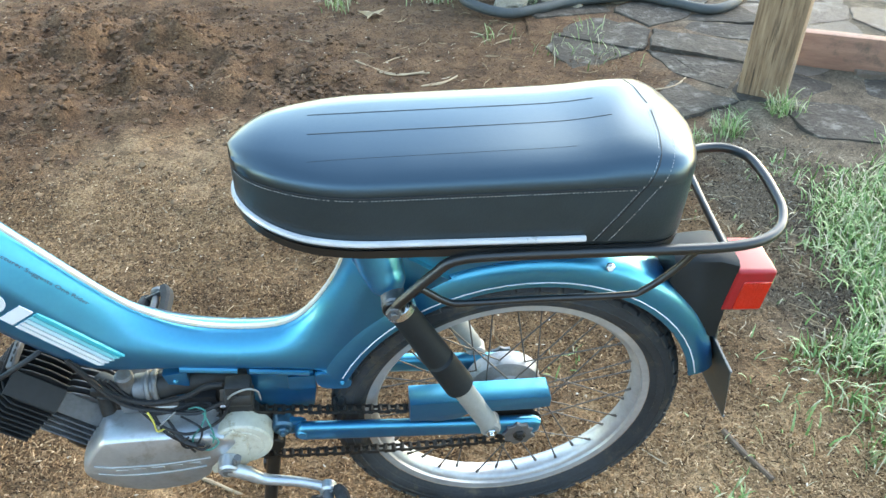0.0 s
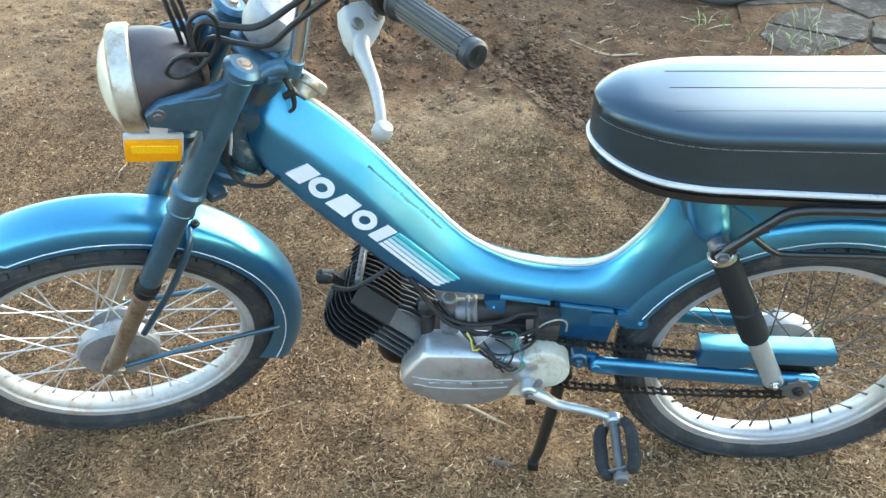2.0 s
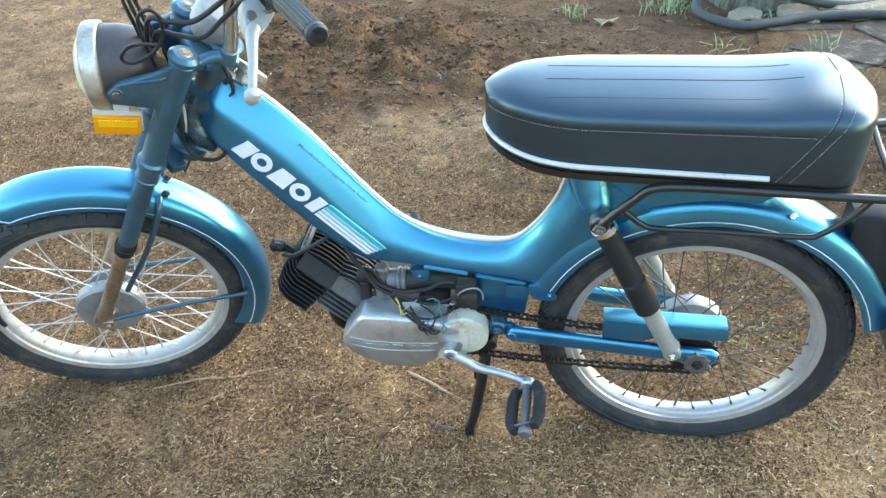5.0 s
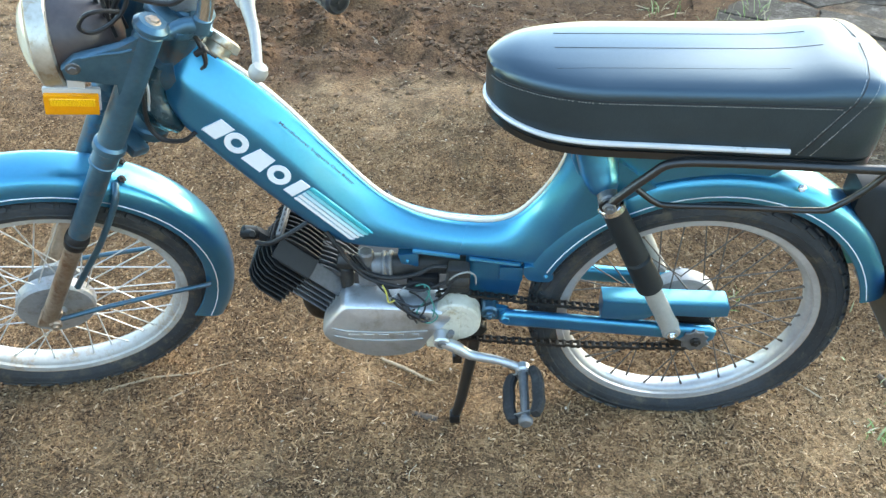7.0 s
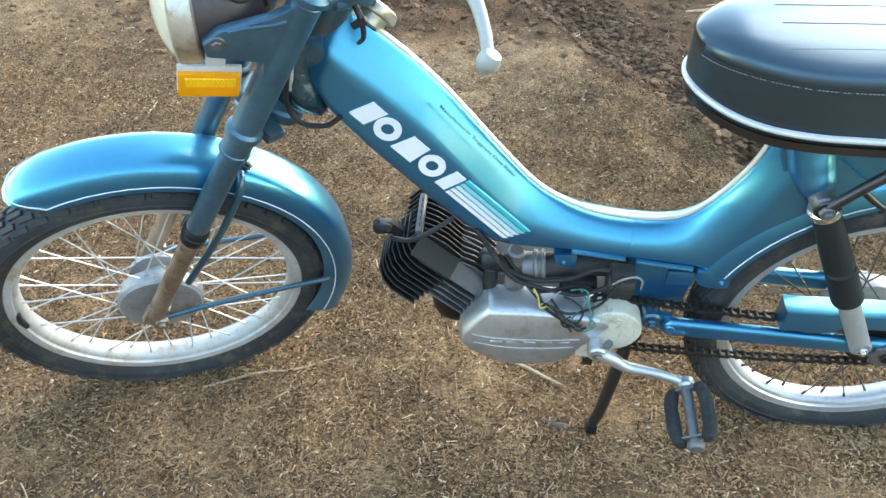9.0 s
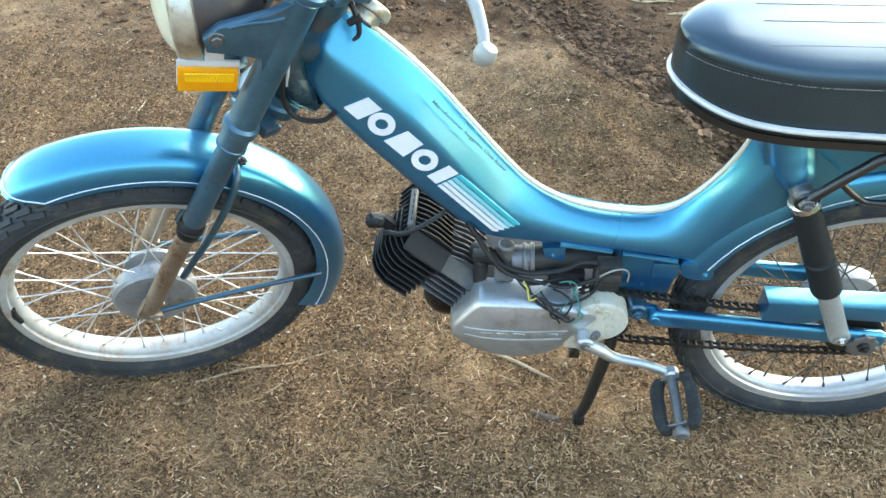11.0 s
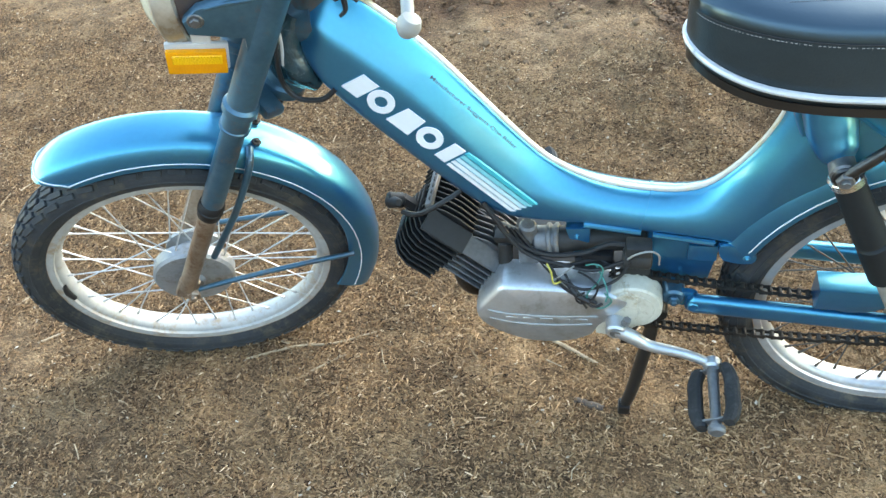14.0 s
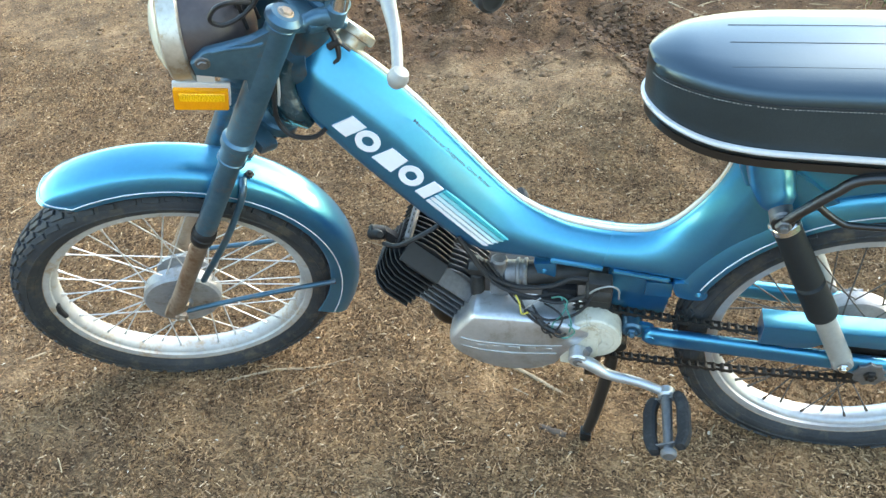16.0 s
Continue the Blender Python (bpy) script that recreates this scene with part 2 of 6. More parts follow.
def soil_tint(n, l, co):
    """The yard's soils: dry tan mulch in front, darker reddish dug earth behind, grey damp earth towards the grass."""
    sep = n.new("ShaderNodeSeparateXYZ")
    l.new(co, sep.inputs[0])
    wob = maths(n, l, "MULTIPLY", maths(n, l, "SUBTRACT", noise_of(n, l, 1.6, 5, 0.65, co), 0.5), 1.6)
    x = maths(n, l, "ADD", sep.outputs[0], wob)
    y = maths(n, l, "ADD", sep.outputs[1], wob)
    front = mix(n, l, between(n, l, x, -1.25, -0.55), (1.24, 1.12, 1.01), (1.66, 1.48, 1.30))
    col = mix(n, l, between(n, l, y, 1.35, 0.85), (1.26, 1.13, 1.00), front)
    blot = ramp(n, l, noise_of(n, l, 6.5, 6, 0.72, co), [(0.34, (0.66, 0.65, 0.66)), (0.50, (0.98, 0.965, 0.94)), (0.66, (1.24, 1.21, 1.16))])
    col = mix(n, l, 0.9, col, blot, "MULTIPLY")
    back = maths(n, l, "MULTIPLY", between(n, l, y, 1.7, 2.3), between(n, l, x, -2.3, -1.5))
    col = mix(n, l, back, col, (0.72, 0.58, 0.50))
    damp = maths(n, l, "MULTIPLY", between(n, l, x, 0.70, 1.05), between(n, l, y, 1.25, 1.6))
    col = mix(n, l, damp, col, (0.76, 0.84, 0.96))
    dug = maths(n, l, "ADD", maths(n, l, "MULTIPLY", maths(n, l, "ADD", x, 0.62), 0.755), maths(n, l, "MULTIPLY", maths(n, l, "SUBTRACT", y, 2.55), 0.655))
    dug = maths(n, l, "MULTIPLY", between(n, l, dug, -0.05, 0.10), between(n, l, x, 0.65, 0.35))
    col = mix(n, l, maths(n, l, "MULTIPLY", dug, 0.85), col, (0.66, 0.53, 0.45))
    pale = maths(n, l, "MULTIPLY", maths(n, l, "MULTIPLY", between(n, l, x, -1.1, -0.8), between(n, l, x, -0.35, -0.55)), maths(n, l, "MULTIPLY", between(n, l, y, 1.55, 1.85), between(n, l, y, 2.45, 2.2)))
    col = mix(n, l, maths(n, l, "MULTIPLY", pale, 0.7), col, (1.62, 1.50, 1.36))
    tan = maths(n, l, "MULTIPLY", between(n, l, x, 0.05, 0.35), between(n, l, y, 1.25, 0.95))
    return mix(n, l, tan, col, (1.82, 1.68, 1.48))


def ground_material():
    m, n, l, b = nodes_of("brown_mulch_soil")
    co = n.new("ShaderNodeTexCoord").outputs["Object"]
    big = noise_of(n, l, 2.2, 5, 0.65, co)
    mid = noise_of(n, l, 11, 6, 0.7, co)
    fine = noise_of(n, l, 150, 4, 0.7, co)
    shred = noise_of(n, l, 85, 5, 0.75, co, (1, 2.4, 1))
    base = ramp(n, l, mid, [(0.30, (0.066, 0.044, 0.027)), (0.52, (0.160, 0.113, 0.070)), (0.75, (0.25, 0.187, 0.12))])
    flecks = ramp(n, l, shred, [(0.33, (0.38, 0.36, 0.34)), (0.52, (1, 1, 1)), (0.70, (1.6, 1.57, 1.5))])
    col = mix(n, l, 1.0, base, flecks, "MULTIPLY")
    patches = ramp(n, l, big, [(0.36, (0.78, 0.76, 0.74)), (0.62, (1.08, 1.06, 1.03))])
    col = mix(n, l, 1.0, col, patches, "MULTIPLY")
    specks = ramp(n, l, noise_of(n, l, 330, 3, 0.7, co), [(0.36, (0.45, 0.44, 0.43)), (0.5, (1, 1, 1)), (0.66, (1.5, 1.48, 1.44))])
    col = mix(n, l, 1.0, col, specks, "MULTIPLY")
    col = mix(n, l, 1.0, col, soil_tint(n, l, co), "MULTIPLY")
    l.new(col, b.inputs["Base Color"])
    b.inputs["Roughness"].default_value = 0.95
    b.inputs["Specular IOR Level"].default_value = 0.2
    bump(n, l, b, mix(n, l, 0.5, fine, shred), 0.9, 0.006)
    return m


GROUND = ground_material()


def island_material(name, stops, rough=0.9, earth=False):
    """Loose pieces whose colour varies from one to the next."""
    m, n, l, b = nodes_of(name)
    rnd = n.new("ShaderNodeNewGeometry").outputs["Random Per Island"]
    col = ramp(n, l, rnd, stops)
    col = mix(n, l, 0.5, col, ramp(n, l, noise_of(n, l, 60, 3), [(0.3, (0.6, 0.6, 0.6)), (0.7, (1.3, 1.3, 1.3))]), "MULTIPLY")
    if earth:
        col = mix(n, l, 1.0, col, soil_tint(n, l, n.new("ShaderNodeTexCoord").outputs["Object"]), "MULTIPLY")
    l.new(col, b.inputs["Base Color"])
    b.inputs["Roughness"].default_value = rough
    b.inputs["Specular IOR Level"].default_value = 0.25
    return m


# Darkest chip tones stand in for contact shadows the wide sun leaves out.
CHIP = island_material("shredded_bark", [(0.0, (0.016, 0.010, 0.006)), (0.07, (0.045, 0.028, 0.017)), (0.28, (0.128, 0.084, 0.049)), (0.55, (0.195, 0.132, 0.078)), (0.88, (0.25, 0.177, 0.110)), (0.98, (0.32, 0.24, 0.16)), (1.0, (0.48, 0.40, 0.30))], earth=True)
GRASS = island_material("grass_green", [(0.0, (0.075, 0.14, 0.030)), (0.28, (0.165, 0.255, 0.080)), (0.58, (0.26, 0.35, 0.145)), (0.72, (0.36, 0.40, 0.21)), (0.88, (0.38, 0.34, 0.21)), (1.0, (0.52, 0.45, 0.32))], 0.5)
# Oily casting, its colour also darkened to paint in the cavity's shade.
ENGINE_DARK = surface("oily_shaded_casting", (0.012, 0.0115, 0.011), (0.045, 0.044, 0.042), (0.55, 0.75), 0.3, 14, 160, 0.25, 0, 0.0006, grime=(0.04, 0.033, 0.026))
CLOD = island_material("dark_soil_clod", [(0.0, (0.080, 0.054, 0.034)), (0.6, (0.135, 0.095, 0.060)), (1.0, (0.22, 0.155, 0.098))], earth=True)


def stone_material():
    m, n, l, b = nodes_of("grey_pink_flagstone")
    info = n.new("ShaderNodeObjectInfo").outputs["Random"]
    tone = ramp(n, l, info, [(0, (0.15, 0.118, 0.098)), (0.5, (0.215, 0.176, 0.150)), (1, (0.18, 0.155, 0.135))])
    wear = ramp(n, l, noise_of(n, l, 9, 7, 0.78), [(0.3, (0.45, 0.43, 0.41)), (0.5, (0.95, 0.95, 0.95)), (0.68, (1.9, 1.9, 1.85))])
    col = mix(n, l, 1.0, tone, wear, "MULTIPLY")
    dirt = ramp(n, l, noise_of(n, l, 3.2, 7, 0.75), [(0.34, (0, 0, 0)), (0.50, (0.85, 0.85, 0.85))])
    l.new(mix(n, l, dirt, col, (0.115, 0.083, 0.058)), b.inputs["Base Color"])
    b.inputs["Roughness"].default_value = 0.85
    bump(n, l, b, noise_of(n, l, 30, 8, 0.75), 1.0, 0.012)
    return m


STONE = stone_material()
STONE_DIRTY = surface("soiled_grey_flagstone", (0.026, 0.021, 0.016), (0.070, 0.057, 0.045), (0.8, 0.95), 0, 7, 60, 0.9, 0, 0.008, grime=(0.15, 0.135, 0.115))
STONE_DIRTY.node_tree.nodes["Principled BSDF"].inputs["Specular IOR Level"].default_value = 0.2

# ---- mesh helpers ----
def part(name, bm, material, parent, label="", turn=None, flat=False, sharp=38):
    """One mesh object under a thing or a part; turn moves it before it is linked."""
    if turn is not None:
        bmesh.ops.transform(bm, matrix=turn, verts=bm.verts)
    bmesh.ops.recalc_face_normals(bm, faces=bm.faces)
    me = bpy.data.meshes.new(name)
    bm.to_mesh(me)
    bm.free()
    me.materials.append(material)
    if not flat:
        me.polygons.foreach_set("use_smooth", [True] * len(me.polygons))
        me.set_sharp_from_angle(angle=radians(sharp))
    ob = new(name, me)
    ob.parent = parent
    if label:
        ob["label"] = label
    return ob


def again(ob, m):
    """The same piece once more, on the same mesh."""
    o = ob.copy()
    scene.collection.objects.link(o)
    o.matrix_basis = m
    return o


def merged(*meshes):
    out = bmesh.new()
    for b in meshes:
        me = bpy.data.meshes.new("tmp")
        b.to_mesh(me)
        b.free()
        out.from_mesh(me)
        bpy.data.meshes.remove(me)
    return out


def skin(rings, closed=False, caps=True, round_ring=True):
    """A skin over rings of equally many points."""
    bm = bmesh.new()
    vs = [[bm.verts.new(p) for p in ring] for ring in rings]
    k = len(rings[0])
    pairs = list(zip(vs, vs[1:])) + ([(vs[-1], vs[0])] if closed else [])
    for a, b in pairs:
        for i in range(k if round_ring else k - 1):
            j = (i + 1) % k
            bm.faces.new((a[i], a[j], b[j], b[i]))
    if caps and not closed and round_ring:
        bm.faces.new(vs[0])
        bm.faces.new(vs[-1])
    return bm


def lathe(profile, segments=48, along="Y", closed=False):
    """Turns a profile of (radius, place along the axis) about an axis through the origin."""
    rings = []
    for i in range(segments):
        a = 2 * math.pi * i / segments
        c, s = math.cos(a), math.sin(a)
        ring = []
        for r, d in profile:
            ring.append({"Y": (r * c, d, r * s), "X": (d, r * c, r * s), "Z": (r * c, r * s, d)}[along])
        rings.append(ring)
    bm = skin(rings, closed=True, caps=False, round_ring=closed)
    bmesh.ops.remove_doubles(bm, verts=bm.verts, dist=1e-6)
    return bm


def rod(a, b, r, r2=None, segments=14, soft=0.0):
    """A round bar from a to b."""
    a, b = Vector(a), Vector(b)
    length = (b - a).length
    r2 = r if r2 is None else r2
    e = min(soft, r * 0.6)
    prof = [(0, 0), (r - e, 0), (r, e), (r2, length - e), (r2 - e, length), (0, length)] if e else [(0, 0), (r, 0), (r2, length), (0, length)]
    bm = lathe(prof, segments, "Z")
    bmesh.ops.transform(bm, matrix=Matrix.Translation(a) @ (b - a).to_track_quat("Z", "Y").to_matrix().to_4x4(), verts=bm.verts)
    return bm


def spline(points, steps=6, closed=False):
    """A smooth line through points."""
    p = [Vector(q) for q in points]
    out, n = [], len(p)
    for i in range(n if closed else n - 1):
        if closed:
            a, b, c, d = p[i - 1], p[i], p[(i + 1) % n], p[(i + 2) % n]
        else:
            b, c = p[i], p[i + 1]
            a = p[i - 1] if i else b - (c - b)
            d = p[i + 2] if i + 2 < n else c + (c - b)
        for s in range(steps):
            t = s / steps
            out.append(0.5 * (2 * b + (c - a) * t + (2 * a - 5 * b + 4 * c - d) * t * t + (3 * b - a - 3 * c + d) * t ** 3))
    if not closed:
        out.append(p[-1])
    return out


def tube(points, r, segments=10, steps=6, closed=False, smooth=True):
    """A round tube along a line; r may be a list, one for each point given."""
    line = spline(points, steps, closed) if smooth else [Vector(q) for q in points]
    n = len(line)
    radii = [r] * n if isinstance(r, (int, float)) else [float(np.interp(i / (n - 1) * (len(r) - 1), range(len(r)), r)) for i in range(n)]
    rings, side = [], None
    for i, q in enumerate(line):
        a = line[i - 1] if i else (line[-1] if closed else line[0])
        b = line[(i + 1) % n] if (i < n - 1 or closed) else line[i]
        way = (b - a).normalized()
        if side is None:
            side = way.orthogonal().normalized()
        side = (side - way * side.dot(way)).normalized()
        up = way.cross(side)
        rings.append([q + radii[i] * (math.cos(2 * math.pi * k / segments) * side + math.sin(2 * math.pi * k / segments) * up) for k in range(segments)])
    return skin(rings, closed)


def block(size, centre, bevel=0.003, segments=2, turn=None):
    bm = bmesh.new()
    bmesh.ops.create_cube(bm, size=1)
    bmesh.ops.scale(bm, vec=size, verts=bm.verts)
    if bevel:
        bmesh.ops.bevel(bm, geom=list(bm.edges), offset=bevel, segments=segments, affect="EDGES", profile=0.6)
    if turn is not None:
        bmesh.ops.transform(bm, matrix=turn, verts=bm.verts)
    bmesh.ops.translate(bm, vec=centre, verts=bm.verts)
    return bm


def slab(outline, y0, y1, bevel=0.002, segments=2):
    """An outline in x and z, given thickness from y0 to y1."""
    bm = bmesh.new()
    low = [bm.verts.new((x, y0, z)) for x, z in outline]
    high = [bm.verts.new((x, y1, z)) for x, z in outline]
    k = len(outline)
    bm.faces.new(low)
    bm.faces.new(high[::-1])
    for i in range(k):
        bm.faces.new((low[i], high[i], high[(i + 1) % k], low[(i + 1) % k]))
    bmesh.ops.recalc_face_normals(bm, faces=bm.faces)
    if bevel:
        rim = [e for e in bm.edges if abs(e.verts[0].co.y - e.verts[1].co.y) < 1e-9]
        bmesh.ops.bevel(bm, geom=rim, offset=bevel, segments=segments, affect="EDGES", profile=0.6)
    return bm


def smooth2(points, steps=4, closed=True):
    return [(q.x, q.z) for q in spline([(x, 0, z) for x, z in points], steps, closed)]


def hexnut(centre, axis, r=0.009, h=0.007):
    a = Vector(axis).normalized()
    c = Vector(centre)
    bm = rod(c, c + a * h, r, segments=6, soft=0.0015)
    return merged(bm, rod(c, c + a * h * 1.7, r * 0.5, segments=10, soft=0.001))

# ---- the moped: x runs towards its tail, y to its right side, z up its own plane, from the rear axle ----
moped = tagged(new("moped"), "metallic blue moped with black bench seat leaning on its stand", "moped")
moped.matrix_world = pose(0.1165, 0.940, 0.2474, 5.56, 0, 6.9)
# the steered front: fork, wheel and handlebar, turned to the left
RAKE, STEER = 29.5, 21.0
FRONT = Matrix.Translation((-1.083, 0, -0.004)) @ Matrix.Rotation(radians(STEER), 4, Vector((math.sin(radians(RAKE)), 0, math.cos(radians(RAKE))))) @ Matrix.Rotation(radians(RAKE), 4, "Y")
LEVEL = Matrix.Rotation(radians(-RAKE), 4, "Y")  # stands upright in the front's own axes


def wheel(name, turn, rim_mat, spoke_mat, hub, label, rim_label):
    """A spoked wheel about the y axis: hub with tyre, rim and spokes."""
    w = part(name, hub, HUB, moped, label, turn)
    half = [(0.225, 0.0215), (0.230, 0.0270), (0.239, 0.0330), (0.250, 0.0348), (0.260, 0.0316), (0.2688, 0.0216), (0.2718, 0.008)]
    tyre = lathe(half + [(r, -y) for r, y in half[::-1]] + [(0.223, -0.021), (0.219, 0.0), (0.223, 0.021)], 96, "Y", True)
    t = part("tyre", tyre, TYRE, w, "worn black rubber tyre with block tread", turn)
    # raised tread blocks in rows and thin ridges on the wall
    knob = block((0.0255, 0.0092, 0.0056), (0, 0, 0), 0.0008, 1)
    knob_ob = part("tread_block", knob, TYRE, w)
    first = True
    for i in range(50):
        for y, tilt, rr in ((-0.0290, 0.80, 0.2621), (-0.0188, 0.42, 0.2688), (-0.0063, 0.09, 0.2718), (0.0063, -0.09, 0.2718), (0.0188, -0.42, 0.2688), (0.0290, -0.80, 0.2621)):
            a = 2 * math.pi * (i + (0.5 if 0.01 < abs(y) < 0.025 else 0)) / 50
            m = turn @ Matrix.Rotation(-a, 4, "Y") @ Matrix.Translation((0, y, rr + 0.0014)) @ Matrix.Rotation(tilt, 4, "X") @ Matrix.Rotation(0.12 if y > 0 else -0.12, 4, "Z")
            if first:
                knob_ob.matrix_basis = m
                first = False
            else:
                again(knob_ob, m)
    part("wall_ridge", merged(*[lathe([(r, y), (r + 0.0012, y * 1.035), (r + 0.0024, y)], 96, "Y", True) for r, y in ((0.2345, -0.0305), (0.247, -0.0347), (0.2345, 0.0305), (0.247, 0.0347))]), TYRE, t, "", turn)
    rim = lathe([(0.2260, 0.0225), (0.2275, 0.0205), (0.2240, 0.018), (0.2170, 0.017), (0.2145, 0.0135), (0.2100, 0.009), (0.2085, 0.0),
                 (0.2100, -0.009), (0.2145, -0.0135), (0.2170, -0.017), (0.2240, -0.018), (0.2275, -0.0205), (0.2260, -0.0225),
                 (0.2210, -0.0222), (0.2152, -0.0216), (0.2142, -0.0165), (0.2132, -0.0158), (0.2103, -0.0150), (0.2060, -0.0098), (0.2045, 0.0), (0.2060, 0.0098), (0.2103, 0.0150), (0.2132, 0.0158), (0.2142, 0.0165), (0.2152, 0.0216), (0.2210, 0.0222)], 96, "Y", True)
    rm = part("rim", rim, rim_mat, w, rim_label, turn)
    part("rust_bead", merged(*[lathe([(0.2240, s * 0.0212), (0.2265, s * 0.0232), (0.2282, s * 0.0212)], 96, "Y", True) for s in (-1, 1)]), RUSTY, rm, "rusty bead edge", turn)
    one = part("spoke", rod((0, 0, 0), (0, 0, 1), 0.00125, segments=6), spoke_mat, w)
    nip = part("nipple", rod((0, 0, 0), (0, 0, 0.011), 0.0026, 0.002, segments=6), spoke_mat, w)
    for i in range(36):
        side = 1 if i % 2 else -1
        lean = 1 if (i // 2) % 2 else -1
        a = 2 * math.pi * i / 36
        b = a + lean * radians(52)
        p = Vector((0.045 * math.cos(b), side * 0.026, 0.045 * math.sin(b)))
        q = Vector((0.206 * math.cos(a), side * 0.004, 0.206 * math.sin(a)))
        m = turn @ Matrix.Translation(p) @ (q - p).to_track_quat("Z", "Y").to_matrix().to_4x4() @ Matrix.Diagonal((1, 1, (q - p).length, 1))
        n = turn @ Matrix.Translation(q) @ (p - q).to_track_quat("Z", "Y").to_matrix().to_4x4()
        if i == 0:
            one.matrix_basis, nip.matrix_basis = m, n
        else:
            again(one, m), again(nip, n)
    return w


hub_profile = [(0, -0.05), (0.012, -0.05), (0.014, -0.034), (0.047, -0.031), (0.05, -0.028), (0.05, -0.023), (0.03, -0.019), (0.026, 0.0), (0.034, 0.012), (0.058, 0.016), (0.061, 0.024), (0.061, 0.04), (0.055, 0.046), (0.02, 0.05), (0, 0.05)]
rear_wheel = wheel("rear_wheel", Matrix.Identity(4), CHROME_RIM, SPOKE_DARK, lathe(hub_profile, 48), "spoked rear wheel with steel rim and drum brake", "dull chromed steel rim")
front_hub = [(0, -0.05), (0.016, -0.05), (0.018, -0.04), (0.062, -0.037), (0.066, -0.032), (0.066, -0.012), (0.05, -0.008), (0.03, 0.0), (0.03, 0.02), (0.047, 0.025), (0.047, 0.032), (0.014, 0.036), (0, 0.05)]
AXLE_F = FRONT @ Matrix.Translation((-0.045, 0, -0.010))
front_wheel = wheel("front_wheel", AXLE_F, WHITE_RIM, SPOKE, lathe(front_hub, 48), "spoked front wheel with rusty white rim", "white rim stained with rust")
part("valve", tube([(-0.020, 0, -0.001), (0, 0, 0.002), (0.020, 0, -0.001)], [0.0046, 0.0058, 0.0046], 10, 3), WIRE, front_wheel, "black valve stub",
     AXLE_F @ Matrix.Rotation(radians(-118), 4, "Y") @ Matrix.Translation((0, -0.0175, 0.2140)))

# ---- pressed frame: tank, low spine and seat pillar ----
# stations: top edge, lower edge, half width, share of the depth at which the side begins
STATIONS = [
    ((-0.792, 0.505), (-0.828, 0.436), 0.026, 0.42), ((-0.778, 0.508), (-0.818, 0.412), 0.036, 0.42), ((-0.755, 0.494), (-0.800, 0.384), 0.044, 0.40),
    ((-0.705, 0.452), (-0.760, 0.338), 0.047, 0.37), ((-0.659, 0.404), (-0.718, 0.292), 0.047, 0.36), ((-0.617, 0.352), (-0.672, 0.243), 0.047, 0.37),
    ((-0.567, 0.290), (-0.628, 0.200), 0.046, 0.40), ((-0.527, 0.247), (-0.585, 0.172), 0.045, 0.42), ((-0.483, 0.219), (-0.530, 0.164), 0.043, 0.38),
    ((-0.439, 0.203), (-0.470, 0.160), 0.041, 0.38), ((-0.386, 0.195), (-0.400, 0.150), 0.040, 0.38), ((-0.340, 0.197), (-0.330, 0.142), 0.040, 0.38),
    ((-0.308, 0.213), (-0.280, 0.134), 0.041, 0.38), ((-0.279, 0.247), (-0.247, 0.128), 0.042, 0.36), ((-0.255, 0.288), (-0.219, 0.186), 0.043, 0.34),
    ((-0.241, 0.325), (-0.186, 0.230), 0.044, 0.34), ((-0.236, 0.360), (-0.150, 0.268), 0.045, 0.34), ((-0.236, 0.405), (-0.100, 0.300), 0.046, 0.34)]


def body_ring(top, low, hw, k):
    """A ring of the frame: a rounded strip on top, sloping shoulders, upright sides and a rounded belly."""
    t, b = Vector((top[0], 0, top[1])), Vector((low[0], 0, low[1]))
    half = [(0.0, 0.0), (0.17, 0.0), (0.24, 0.03), (0.31, k * 0.13), (0.60, k * 0.50), (0.87, k * 0.86), (0.935, k * 0.955), (0.98, k + 0.03), (1.0, k + 0.10), (1.0, k + 0.15), (1.0, 0.80), (1.0, 0.86), (0.97, 0.94), (0.85, 0.985), (0.0, 1.0)]
    # the low spine is rolled to a round back
    arch = [(math.sin(radians(a)), 0.85 * (1 - math.cos(radians(a)))) for a in (0, 10, 14, 20, 38, 58, 68, 76, 84, 90)] + [(1.0, 0.88), (0.99, 0.92), (0.97, 0.95), (0.85, 0.985), (0.0, 1.0)]
    w = max(0.0, min(1.0, (top[0] + 0.54) / 0.10)) * max(0.0, min(1.0, (-0.235 - top[0]) / 0.07))
    half = [(h + (g - h) * w, q + (r - q) * w) for (h, q), (g, r) in zip(half, arch)]
    ring = [t.lerp(b, s) + Vector((0, -h * hw, 0)) for h, s in half]
    return ring + [Vector((p.x, -p.y, p.z)) for p in ring[-2:0:-1]]


def smooth_stations(rows, steps=3):
    tops = spline([(a[0], 0, a[1]) for a, _, _, _ in rows], steps)
    lows = spline([(b[0], 0, b[1]) for _, b, _, _ in rows], steps)
    idx = np.linspace(0, len(rows) - 1, len(tops))
    hw = np.interp(idx, range(len(rows)), [r[2] for r in rows])
    ks = np.interp(idx, range(len(rows)), [r[3] for r in rows])
    return [((a.x, a.z), (b.x, b.z), float(w), float(k)) for a, b, w, k in zip(tops, lows, hw, ks)]


FINE = smooth_stations(STATIONS)
frame_ob = part("frame", skin([body_ring(*s) for s in FINE]), BLUE, moped, "glossy metallic blue pressed-steel frame and tank", sharp=50)
